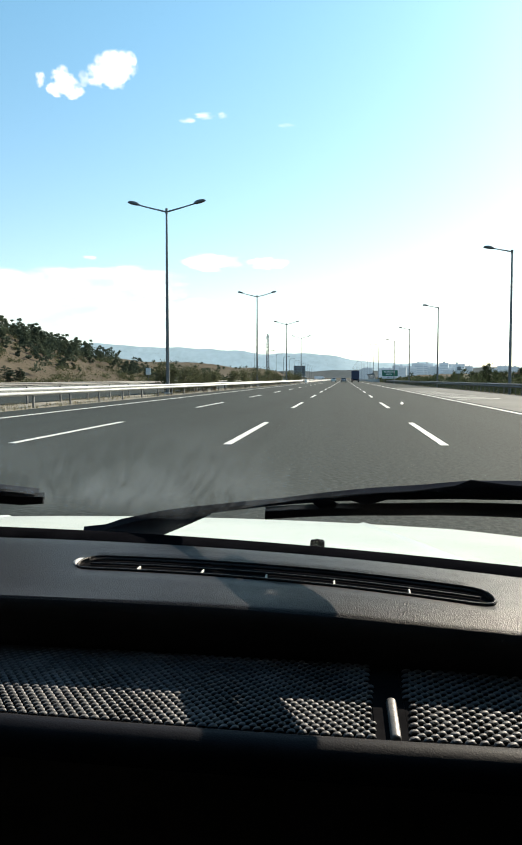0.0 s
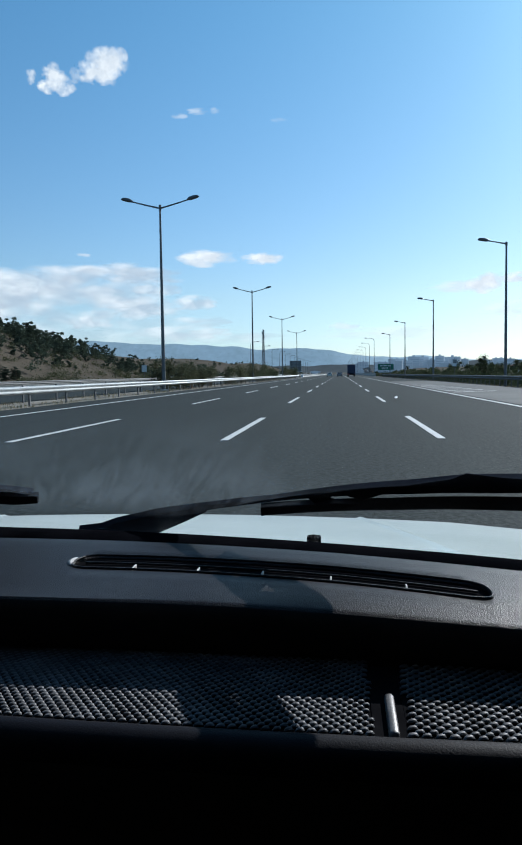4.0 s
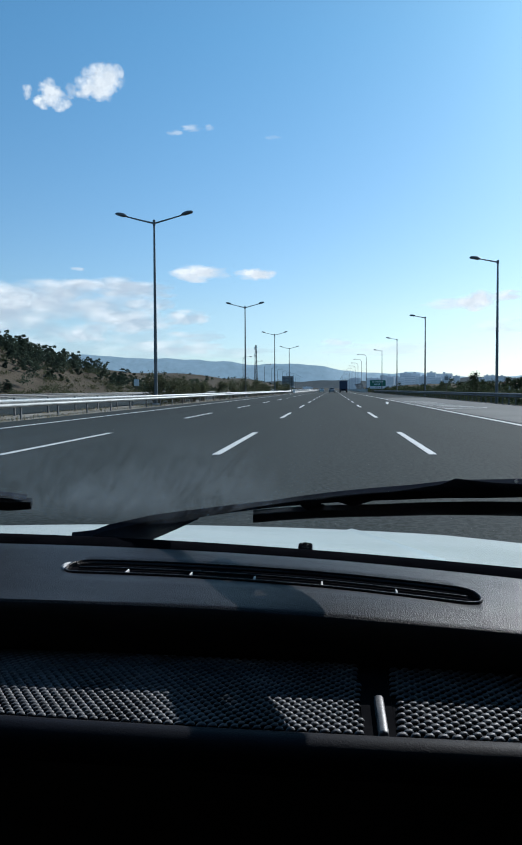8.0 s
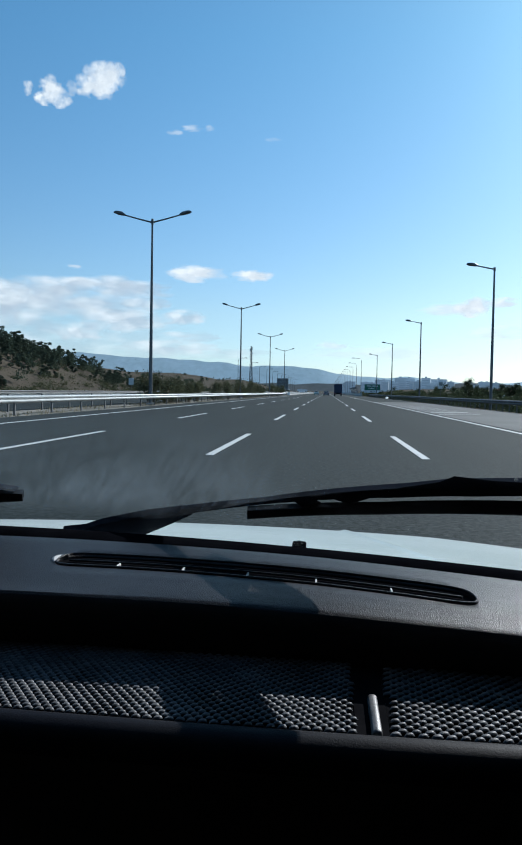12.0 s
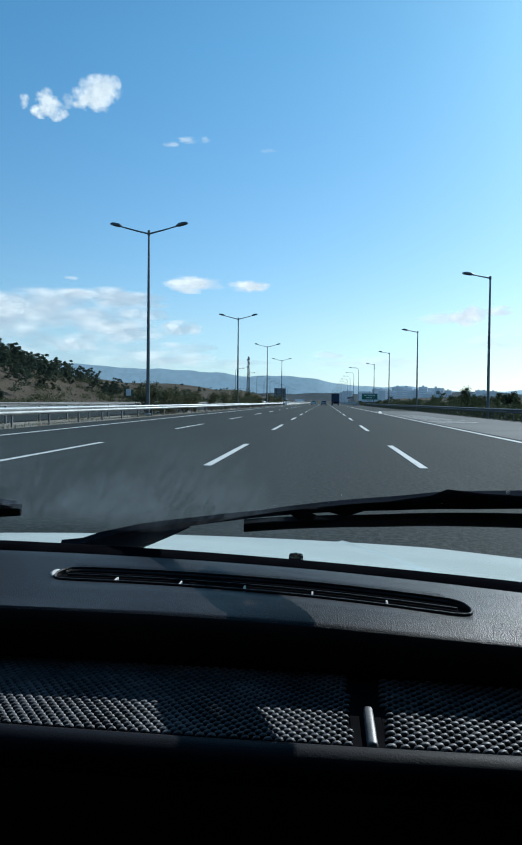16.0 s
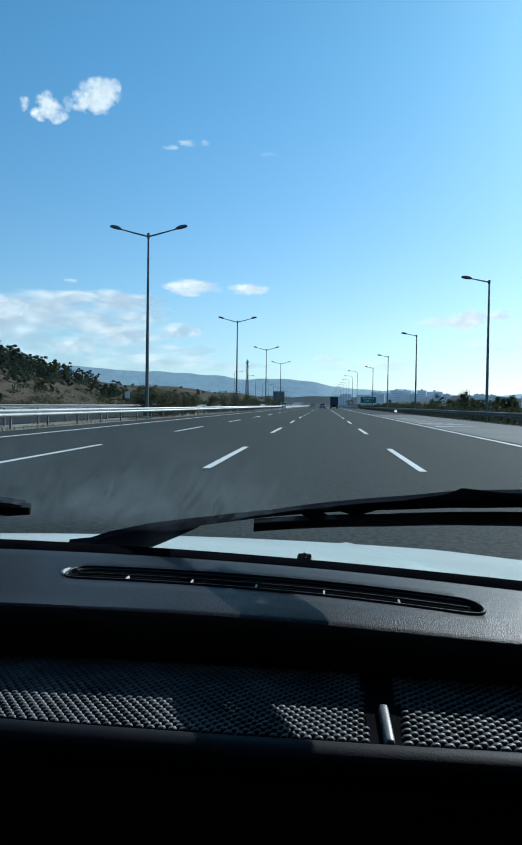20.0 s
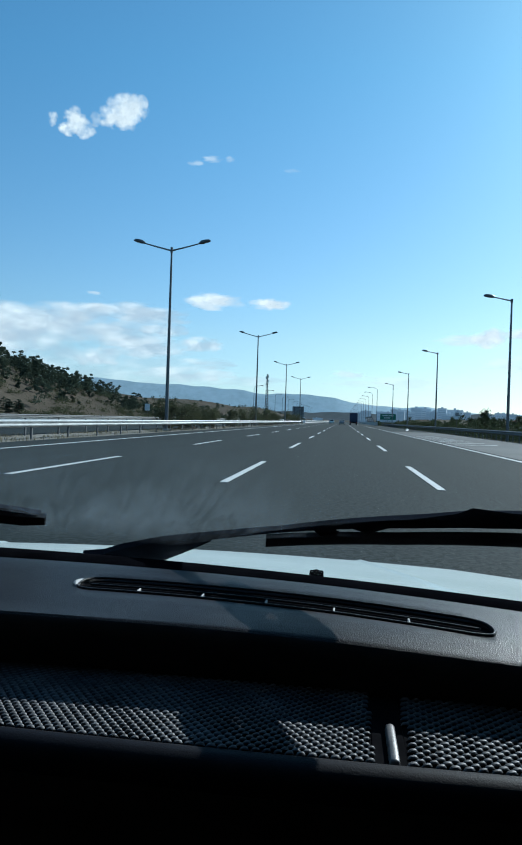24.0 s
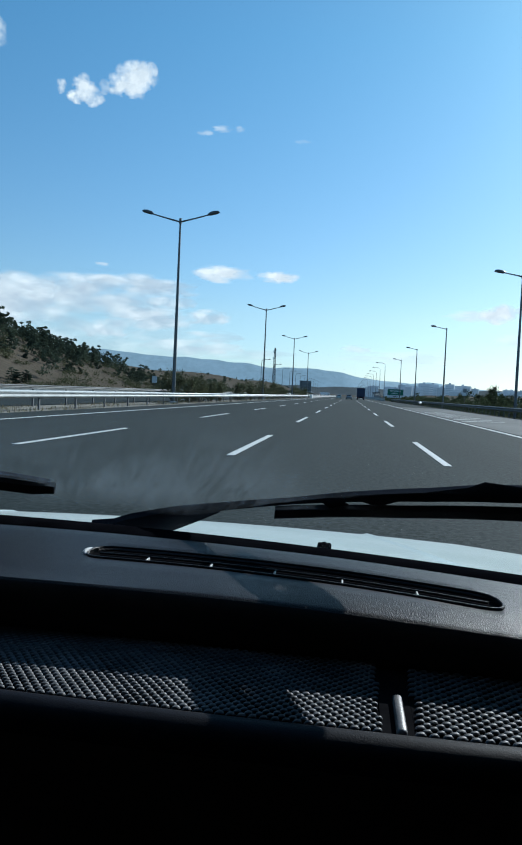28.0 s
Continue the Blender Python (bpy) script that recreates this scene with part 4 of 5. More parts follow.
def pine(rng, tall):
    tree = thing("pine_tree", "dark green pine tree with an uneven crown on a dry slope", "tree", "pines on the hillside")
    lean = rng.uniform(-0.25, 0.25)
    trunk = [tube([(0, 0, -0.5), (lean * 0.4, 0, tall * 0.4), (lean, 0.1, tall * 0.92)], [0.17, 0.13, 0.04], 7)]
    centres = []
    tiers = 6
    for i in range(tiers):  # flat whorls of branches, the widest a third of the way up
        s = 0.16 + 0.8 * i / (tiers - 1)
        wide = tall * 0.34 * math.sin(math.pi * (0.22 + 0.7 * s)) ** 0.8 * rng.uniform(0.75, 1.15)
        for k in range(5 if i < 4 else 3 if i < 5 else 1):
            a = i * 1.1 + k * 2 * math.pi / (5 if i < 4 else 3) + rng.uniform(-0.4, 0.4)
            out = wide * rng.uniform(0.5, 1.0) if i < tiers - 1 else 0.0
            c = (lean * s + out * math.cos(a), out * math.sin(a), tall * (s + rng.uniform(-0.04, 0.04)), tall * rng.uniform(0.12, 0.18))
            centres.append(c)
            trunk.append(tube([(lean * s, 0, tall * s * 0.92), c[:3]], [0.05, 0.02], 5))
    part("trunk", group_of(*trunk), BARK, tree)
    part("crown", dense(centres, 430, 0.058, rng, 0.42, 0.4), PINE, tree)
    return tree


def broadleaf(rng, tall, name="tree", label="dusty green roadside tree", narrow=1.0, leaf=LEAF, group="trees beyond the exit lane"):
    tree = thing(name, label, "tree", group)
    trunk = [tube([(0, 0, -0.5), (0.05, 0, tall * 0.3), (0.1, 0.05, tall * 0.75)], [0.13, 0.1, 0.03], 7)]
    centres = []
    for i in range(16):
        s = 0.22 + 0.74 * i / 15
        wide = tall * 0.34 * narrow * math.sin(math.pi * (0.25 + 0.55 * s)) * rng.uniform(0.45, 1.15)
        a = i * 2.4 + rng.uniform(-0.5, 0.5)
        c = (wide * math.cos(a), wide * math.sin(a), tall * s, tall * (0.1 + 0.08 * narrow) * rng.uniform(0.7, 1.2))
        centres.append(c)
        trunk.append(tube([(0.05, 0, tall * s * 0.8), c[:3]], [0.035, 0.012], 5))
    part("trunk", group_of(*trunk), BARK, tree)
    part("crown", dense(centres, 240, 0.1, rng, 1.0), leaf, tree)
    return tree


def bush(rng, w, h):
    b = thing("bush", "dusty grey-green shrub growing on the median", "bush", "shrubs on the median")
    centres = [(rng.uniform(-0.5, 0.5), rng.uniform(-w / 2, w / 2) * 0.85, h * rng.uniform(0.2, 0.75), h * rng.uniform(0.22, 0.36)) for _ in range(14)]
    part("stems", group_of(*[tube([(c[0] * 0.3, c[1] * 0.6, -0.2), (c[0], c[1], c[2])], [0.03, 0.012], 5) for c in centres]), BARK, b)
    part("foliage", dense(centres, 150, 0.06, rng), SHRUB, b)
    return b


def scatter(makers, spots, rng):
    made = []
    for x, y, z, s in spots:
        k = rng.randrange(len(makers))
        if k not in [i for i, _ in made]:
            makers[k].matrix_basis = pose(x, y, z, 0, 0, rng.uniform(0, 360)) @ Matrix.Scale(s, 4)
            made.append((k, None))
        else:
            ob = copy_thing(makers[k], pose(x, y, z, 0, 0, rng.uniform(0, 360)))
            ob.scale = (s, s, s)


rng = random.Random(5)
pines = [pine(rng, h) for h in (4.1, 4.8, 5.4, 4.4, 3.6)]
spots = []
while len(spots) < 1250:
    x, y = rng.uniform(-120, -36), rng.uniform(40, 330)
    d = -31 - x
    if rng.random() > 0.35 + 0.65 * smooth01(d / 45) or rng.random() > 1.12 - smooth01((y - 100) / 150):
        continue
    if noise.noise(Vector((x / 26, y / 26, 2.0))) < -0.2:
        continue
    spots.append((x, y, ground_height(x, y), rng.uniform(0.42, 0.85) * (0.6 if d < 22 else 1)))
spots += [(-41 - 6 * k + rng.uniform(-2, 2), 95 + 24 * k, ground_height(-41 - 6 * k, 95 + 24 * k), 0.75) for k in range(6)]
near = sorted(spots, key=lambda p: p[1] + 0.5 * abs(p[0]))
scatter(pines, near[:230], rng)
centres = []
for x, y, z, s in near[230:]:
    for i in range(6):
        centres.append((x + rng.uniform(-0.8, 0.8), y + rng.uniform(-0.8, 0.8), z + s * (0.8 + 0.75 * i), s * (1.5 - 0.2 * i)))
tagged(part("pine_wood", tufts(centres, 52, 0.19, rng, 0.65, tilt=0.45), PINE, None), "dark pine wood along the far slope", "wood", kind="stuff")

leafy = [broadleaf(rng, h, narrow=w) for h, w in ((3.4, 1.5), (4.0, 1.3), (4.6, 1.7))]
spots = []
for k in range(56):
    y = 96 + 4.6 * k + rng.uniform(-2, 2)
    x = rng.uniform(19, 32)
    spots.append((x, y, ground_height(x, y), rng.uniform(0.35, 0.6) if y < 170 else rng.uniform(0.5, 0.8)))
for k in range(30):
    x, y = rng.uniform(40, 130), rng.uniform(150, 600)
    spots.append((x, y, ground_height(x, y), rng.uniform(0.9, 1.6)))
scatter(leafy, spots, rng)
tall = [broadleaf(rng, 7.2, "poplar", "slender green poplar beside the road", 0.42, LEAF, "poplars by the road")]
scatter(tall, [(21.5, 118, ground_height(21.5, 118), 0.7), (24.0, 124, ground_height(24, 124), 0.5), (30, 121, ground_height(30, 121), 0.55)], rng)

for w, h, x, y in ((3.6, 1.9, -13.3, 57), (3.0, 1.7, -13.2, 61.5), (3.4, 1.9, -13.1, 66), (2.8, 1.6, -13.2, 71), (5.6, 2.5, -13.1, 112), (2.4, 1.5, -13.2, 121), (4.2, 2.3, -13.1, 196), (2.2, 2.5, -12.9, 214), (3.0, 1.7, -13.2, 90), (4.4, 2.0, -13.15, 140), (3.6, 2.2, -13.05, 100), (3.0, 1.6, -13.2, 76), (3.6, 2.4, -13.1, 178), (2.6, 1.6, -13.2, 152), (4.8, 2.3, -13.1, 128)):
    b = bush(rng, w * 1.15, h * 1.4)
    b.location = (x, y, -0.05)

# dry grass on the median and under the rails, past counting
verts, faces = [], []
for _ in range(17000):
    if rng.random() < 0.7:
        x, y = rng.uniform(-14.5, -11.7), 14 + 190 * rng.random() ** 1.7
    else:
        x, y = rng.uniform(12.1, 15.5), 25 + 160 * rng.random() ** 1.5
    z = -0.03 if x < 0 else ground_height(x, y)
    if noise.noise(Vector((x / 2.5, y / 6, 4.0))) < -0.05:
        continue
    h, a, w = rng.uniform(0.04, 0.2), rng.uniform(0, 6.28), rng.uniform(0.006, 0.016)
    k = len(verts)
    dx, dy = math.cos(a), math.sin(a)
    verts += [(x - dx * w, y - dy * w, z), (x + dx * w, y + dy * w, z), (x + dy * h * 0.4, y - dx * h * 0.4, z + h)]
    faces.append((k, k + 1, k + 2))
tagged(part("dry_grass", (verts, faces), DRYGRASS, None), "dry yellow grass along the guard rails", "grass", kind="stuff")
# low scrub on the hillside
centres = []
for _ in range(2600):
    x, y = -34 - 90 * rng.random() ** 1.6, rng.uniform(25, 420)
    if noise.noise(Vector((x / 18, y / 18, 8.0))) < -0.12:
        continue
    centres.append((x, y, ground_height(x, y) + 0.25, rng.uniform(0.6, 1.8)))
tagged(part("hillside_scrub", dense(centres, 110, 0.085, rng, 0.75), SHRUB, None), "low dusty scrub scattered over the dry slope", "scrub", kind="stuff")
centres = []
for _ in range(760):
    y = 60 + 310 * rng.random()
    x = rng.uniform(15.5, 25)
    tall_here = 2.3 + 1.3 * noise.noise(Vector((x / 9, y / 14, 3.0)))
    centres.append((x, y, ground_height(x, y) + rng.uniform(0.3, max(0.5, tall_here)), rng.uniform(0.5, 1.0)))
tagged(part("roadside_hedge", dense(centres, 70, 0.09, rng, 0.8), LEAF, None), "dark tangled hedge below the roadside guard rail", "hedge", kind="stuff")
centres = []
for _ in range(520):
    y = rng.uniform(330, 1500)
    x = rng.choice((-1, 1)) * rng.uniform(36, 60 + 0.35 * y)
    centres.append((x, y, ground_height(x, y) + 1.0, rng.uniform(1.2, 3.0)))
tagged(part("far_woods", tufts(centres, 16, 1.0, rng, 0.7), PINE, None), "dark far clumps of trees on the plain", "woods", kind="stuff")


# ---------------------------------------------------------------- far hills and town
# Air haze is painted into these hills as bluer colour; HAZE also glows.
HAZE = surface("hazed_distant_hill", (0.25, 0.33, 0.37), (0.42, 0.47, 0.5), 0.006, 0.03, 1.0)
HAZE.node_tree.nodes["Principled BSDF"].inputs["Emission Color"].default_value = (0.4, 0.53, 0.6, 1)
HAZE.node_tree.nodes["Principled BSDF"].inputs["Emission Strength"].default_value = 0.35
HAZE_NEAR = surface("distant_hill", (0.1, 0.115, 0.12), (0.15, 0.155, 0.15), 0.004, 0.03, 1.0)
for m in (HAZE, HAZE_NEAR):
    matt(m, 0.0)


def ridge(name, y, height, x0, x1, n, material, label):
    rows = [[], [], [], []]
    for i in range(n + 1):
        x = x0 + (x1 - x0) * i / n
        h = height(x)
        for r, (dy, s) in zip(rows, ((-260, 0.0), (-170, 0.35), (-80, 0.75), (0, 1.0))):
            r.append((x + dy * 0.3, y + dy, -40 + (h + 40) * s + (0 if s in (0, 1) else 18 * wobble(x, dy, 140, 3.0))))
    return tagged(part(name, loft(rows), material, None, smooth=True), label, "hills", kind="structure")


ridge("far_hills", 4300, lambda x: (max(85, 205 - 0.06 * max(0, x + 1450) + 0.03 * min(0, x + 1450)) + 46 * wobble(x, 0, 520, 1.0) + 15 * wobble(x, 0, 130, 2.0)) * (1 if x < 600 else 0.85), -4300, 4300, 180, HAZE, "long hills on the horizon, tinted blue with haze")
ridge("low_hills", 2900, lambda x: 34 + 16 * wobble(x, 0, 380, 4.0) + 6 * wobble(x, 0, 80, 5.0), -3200, 3200, 160, HAZE_NEAR, "low brown hills beyond the plain")


def block(w, d, h, floors):
    b = thing("apartment_block", "apartment block far off on the skyline, paled with haze", "building", "apartment blocks on the skyline")
    part("wall", box(-w / 2, w / 2, -d / 2, d / 2, -12, h, 0.3), WALLS, b)
    part("roof", box(-w / 2 - 0.4, w / 2 + 0.4, -d / 2 - 0.4, d / 2 + 0.4, h, h + 1.2, 0.2), WALLS, b)
    for k in range(floors):
        z = 3 + (h - 5) * k / floors
        part("window_band", box(-w / 2 + 1.5, w / 2 - 1.5, -d / 2 - 0.25, -d / 2 - 0.05, z, z + 1.6), FARPANE, b)
    part("stair_tower", box(-2.5, 2.5, -3, 3, h + 1.2, h + 4.5), WALLS, b)
    return b


blocks = [block(24, 16, 34, 6), block(34, 14, 30, 5), block(22, 15, 40, 8), block(60, 14, 24, 4)]
# A faint blue glow on walls and window bands imitates distant haze.
for m in (WALLS, FARPANE):
    m.node_tree.nodes["Principled BSDF"].inputs["Emission Color"].default_value = (0.3, 0.42, 0.56, 1)
    m.node_tree.nodes["Principled BSDF"].inputs["Emission Strength"].default_value = 0.19
spots = []
for k in range(46):
    x = 40 + 330 * rng.random() if k < 34 else rng.uniform(-120, 60)
    y = rng.uniform(1500, 1950)
    spots.append((x * 1.25, y + 350, (3 if k < 34 else -5) + 5 * rng.random(), 0.75 if k < 34 else 0.32))
for k in range(14):
    spots.append((rng.uniform(330, 620), rng.uniform(1350, 1700), 4, 0.5))
for k in range(16):  # the dense quarter of tall blocks beside the road's end
    spots.append((150 + 11 * k + rng.uniform(-4, 4), rng.uniform(2000, 2130), 2, rng.uniform(0.8, 1.25)))
used = set()
for x, y, z, s in spots:
    k = rng.randrange(4)
    if k in used:
        ob = copy_thing(blocks[k], pose(x, y, z, 0, 0, rng.choice((0, 8, -12))))
        ob.scale = (s, s, s * rng.uniform(0.7, 1.1))
    else:
        blocks[k].location = (x, y, z)
        blocks[k].scale = (s, s, s)
        used.add(k)


def cottage(w, d, h):
    c = thing("house", "low pale house with a tiled roof beyond the road", "house", "houses beyond the road")
    part("wall", box(-w / 2, w / 2, -d / 2, d / 2, -3, h), SIGN_WHITE, c)
    part("roof", extrude([(-w / 2 - 0.4, h), (w / 2 + 0.4, h), (0, h + 2.2)], d + 0.8, lambda u, v, q: (u, q - d / 2 - 0.4, v)), ROOF, c)
    for s in (-1, 1):
        part("window", box(s * w / 4 - 0.6, s * w / 4 + 0.6, -d / 2 - 0.08, -d / 2 - 0.004, 1, 2.3), DARKGLASS, c)
    return c


first = cottage(10, 8, 5)
first.location = (118, 440, -1)
for x, y in ((132, 470), (150, 500), (170, 520), (128, 560), (190, 620), (150, 680), (220, 740), (180, 800)):
    copy_thing(first, pose(x, y, ground_height(x, y), 0, 0, rng.uniform(-30, 30)))


# ---------------------------------------------------------------- mast, signs, boxes
mast = thing("radio_mast", "red and white lattice radio mast on a dry hill", "mast", at=(-65, 640, 0))
part("leg", tube([(-1.6, -1.0, 0), (-0.35, -0.25, 39)], [0.3, 0.18], 6), DARK_STEEL, mast)
part("leg", tube([(1.6, -1.0, 0), (0.35, -0.25, 39)], [0.3, 0.18], 6), DARK_STEEL, mast)
part("leg", tube([(0, 1.6, 0), (0, 0.35, 39)], [0.3, 0.18], 6), DARK_STEEL, mast)
for k in range(16):
    s, e = k / 16, (k + 1) / 16
    w0, w1 = 1.6 - 1.25 * s, 1.6 - 1.25 * e
    part("brace", group_of(tube([(-w0, -1 + 0.75 * s, 39 * s), (w1, -1 + 0.75 * e, 39 * e)], 0.12, 5), tube([(w0, -1 + 0.75 * s, 39 * s), (0, 1.6 - 1.25 * e, 39 * e)], 0.12, 5)), DARK_STEEL, mast)
for z, x in ((36, -0.9), (33, 0.9), (37, 0.8), (30, -1.0)):
    part("antenna_panel", box(x - 0.3, x + 0.3, -0.9, -0.5, z - 1.2, z + 1.2, 0.05), SIGN_WHITE, mast)

sign = thing("road_sign", "back of a large grey road sign with ribs on posts", "road sign", at=(-13.5, 228, 0))
part("panel", box(-1.75, 1.75, -0.03, 0.03, 1.9, 5.1, 0.01), SIGN_GREY, sign)
for k in range(7):
    part("rib", box(-1.75, 1.75, -0.09, -0.034, 2.1 + 0.45 * k, 2.18 + 0.45 * k, 0.01), DARK_STEEL, sign)
for x in (-1.1, 1.1):
    part("post", box(x - 0.07, x + 0.07, -0.22, -0.095, -0.3, 5.0, 0.01), DARK_STEEL, sign)

sign = thing("direction_sign", "green motorway direction sign with white lettering on posts", "road sign", at=(14.4, 245, -0.6))
part("panel", box(-2.5, 2.5, -0.03, 0.03, 2.6, 4.5, 0.01), SIGN_GREEN, sign)
part("distance_panel", box(-2.5, 2.5, -0.03, 0.03, 1.8, 2.59, 0.01), SIGN_WHITE, sign)
for x in (-1.6, 1.6):
    part("post", tube([(x, 0.12, -1.5), (x, 0.12, 4.4)], 0.08, 8), DARK_STEEL, sign)
for z, w in ((3.95, 3.6), (3.2, 2.4)):
    for k in range(int(w / 0.4)):
        part("lettering", box(-w / 2 + 0.4 * k, -w / 2 + 0.4 * k + 0.26, -0.042, -0.034, z - 0.18, z + 0.18), SIGN_WHITE, sign)
font = bpy.data.curves.new("distance_text", "FONT")
font.body, font.size, font.extrude, font.align_x = "400 m", 0.62, 0.004, "CENTER"
text = new("distance_text", font)
text.parent, text.matrix_basis = sign, pose(0, -0.04, 1.98, 90, 0, 0)
font.materials.append(RUBBER)

sign = thing("road_sign", "small white rectangular information sign on a post", "road sign", at=(15.3, 104, -0.15))
part("panel", box(-0.33, 0.33, -0.02, 0.02, 2.0, 3.0, 0.01), SIGN_WHITE, sign)
part("pictogram", box(-0.24, 0.24, -0.03, -0.024, 2.42, 2.9, 0.005), SIGN_GREY, sign)
part("post", tube([(0, 0.06, -1.6), (0, 0.06, 3.1)], 0.04, 8), DARK_STEEL, sign)
sign = thing("marker_sign", "small white roadside sign across the motorway", "road sign", at=(-32.2, 122, 0.2))
part("panel", box(-0.42, 0.42, -0.02, 0.02, 1.6, 2.7, 0.01), SIGN_WHITE, sign)
part("post", tube([(0, 0.06, -0.8), (0, 0.06, 2.6)], 0.05, 8), DARK_STEEL, sign)
sign = thing("speed_sign", "round road sign on a post beside the viaduct", "road sign", at=(13.6, 268, -0.4))
part("disc", tube([(0, -0.03, 2.7), (0, 0.0, 2.7)], 0.5, 20), TRUCK_DARK, sign)
part("post", tube([(0, 0.05, -0.8), (0, 0.05, 3.1)], 0.05, 8), DARK_STEEL, sign)

box_ = thing("roadside_cabinet", "white steel roadside cabinet on a concrete foot", "cabinet", at=(-13.2, -128, 0))
part("body", box(-0.5, 0.5, -0.4, 0.4, 0.15, 2.1, 0.03, 2), SIGN_WHITE, box_)
part("door", box(-0.42, 0.42, -0.42, -0.404, 0.25, 2.0, 0.005), SIGN_WHITE, box_)
part("foot", box(-0.6, 0.6, -0.5, 0.5, -0.3, 0.15, 0.02), CONCRETE, box_)

gantry = thing("sign_gantry", "grey cantilever sign gantry with a long sign seen from behind", "sign gantry", at=(-13.0, -46, 0))
bend = [(0, 0, -0.3), (0, 0, 5.2)] + [(-1.6 + 1.6 * math.cos(a), 0, 5.2 + 1.5 * math.sin(a)) for a in (0.3, 0.6, 0.9, 1.2, 1.5)] + [(-12.5, 0, 6.75)]
part("mast", tube(bend, [0.24, 0.22] + [0.2] * 5 + [0.14], 12), POLE, gantry, smooth=True)
part("panel", box(-12.6, -3.6, 0.22, 0.3, 5.5, 7.5, 0.02), SIGN_GREY, gantry)
for k in range(9):
    part("rib", box(-12.4 + k, -12.32 + k, 0.15, 0.216, 5.5, 7.5, 0.01), DARK_STEEL, gantry)
part("foot", box(-0.6, 0.6, -0.6, 0.6, -0.3, 0.2, 0.04), CONCRETE, gantry)


def utility_pole(x, y):
    p = thing("utility_pole", "slender weathered wooden pole on the hillside", "pole", "wooden poles on the hillside", at=(x, y, ground_height(x, y)))
    part("mast", tube([(0, 0, -0.6), (0, 0, 4), (0, 0, 8.2)], [0.14, 0.12, 0.09], 9), BARK, p)
    part("crossarm", box(-0.7, 0.7, -0.05, 0.05, 7.7, 7.82, 0.01), BARK, p)
    for k in (-0.6, 0.0, 0.6):
        part("insulator", tube([(k, 0, 7.82), (k, 0, 7.98)], [0.05, 0.03], 8), SIGN_GREY, p)


for x, y in ((-36, -85), (-38, -48), (-40, -12)):
    utility_pole(x, y)


# ---------------------------------------------------------------- traffic, standing
def wheel_pair(x, y, r, w, parent):
    for s in (-1, 1):
        part("wheel", tube([(s * x - w / 2, y, r), (s * x + w / 2, y, r)], r, 18), TYRE, parent)


def lorry(x, y):
    t = thing("lorry", "dark blue box lorry seen from behind", "lorry", at=(x, y, 0))
    cargo = part("cargo_box", box(-1.25, 1.25, 0, 7.5, 1.05, 3.75, 0.04, 2), TRUCK_DARK, t)
    for s in (-1, 1):
        part("rear_door", box(s * 0.61 - 0.58, s * 0.61 + 0.58, -0.03, -0.004, 1.15, 3.65, 0.01), TRUCK_DARK, cargo)
        part("rear_lamp", box(s * 1.0 - 0.18, s * 1.0 + 0.18, -0.06, 0.1, 0.75, 0.9, 0.02), RED_LAMP, t)
    part("chassis", box(-0.5, 0.5, 0.1, 9.6, 0.6, 1.02, 0.02), SHADOWBLACK, t)
    part("bumper", box(-1.2, 1.2, 0.0, 0.12, 0.5, 0.66, 0.02), DARK_STEEL, t)
    part("cab", box(-1.2, 1.2, 7.8, 9.8, 0.7, 3.0, 0.12, 2), TRUCK_DARK, t)
    for yy in (1.6, 2.9, 8.9):
        wheel_pair(1.0, yy, 0.5, 0.35, t)


def saloon(x, y, turn, paint, label):
    c = thing("passenger_car", label, "car", "traffic on the motorway", at=(x, y, 0))
    c.rotation_euler = (0, 0, turn)
    body = [(-2.1, 0.3), (-2.15, 0.75), (-1.95, 0.95), (-1.5, 1.0), (-0.95, 1.42), (0.35, 1.44), (1.05, 0.98), (1.95, 0.82), (2.12, 0.6), (2.1, 0.3)]
    verts, faces = extrude(body, 1.7, lambda u, v, q: ((q - 0.85) * (1 - 0.5 * max(0.0, v - 0.95)), u, v))
    part("body", (verts, faces), paint, c)
    part("rear_window", extrude([(-1.46, 1.02), (-0.98, 1.38), (-0.955, 1.372), (-1.435, 1.012)], 1.2, lambda u, v, q: (q - 0.6, u - 0.03, v)), DARKGLASS, c)
    part("windscreen", extrude([(1.02, 1.02), (0.42, 1.4), (0.44, 1.41), (1.04, 1.03)], 1.3, lambda u, v, q: ((q - 0.65) * (1 - 0.5 * (v - 1.0)), u + 0.02, v)), DARKGLASS, c)
    for s in (-1, 1):
        part("side_window", extrude([(-1.2, 1.02), (-0.85, 1.36), (0.3, 1.37), (0.85, 1.0)], 0.01, lambda u, v, q: (s * (0.855 - 0.425 * (v - 0.95) + q), u, v)), DARKGLASS, c)
        part("tail_lamp", box(s * 0.68 - 0.13, s * 0.68 + 0.13, -2.17, -2.1, 0.72, 0.86, 0.01), RED_LAMP, c)
    for yy in (-1.3, 1.3):
        wheel_pair(0.76, yy, 0.31, 0.2, c)


lorry(3.4, 240)
saloon(-3.9, 272, 0, WHITE, "white car driving ahead on the motorway")
saloon(-21.5, 98, math.pi, WHITE, "white car coming up on the opposite carriageway")
saloon(-0.3, 236, 0, CAR_GREY, "silver-grey car driving ahead on the motorway")


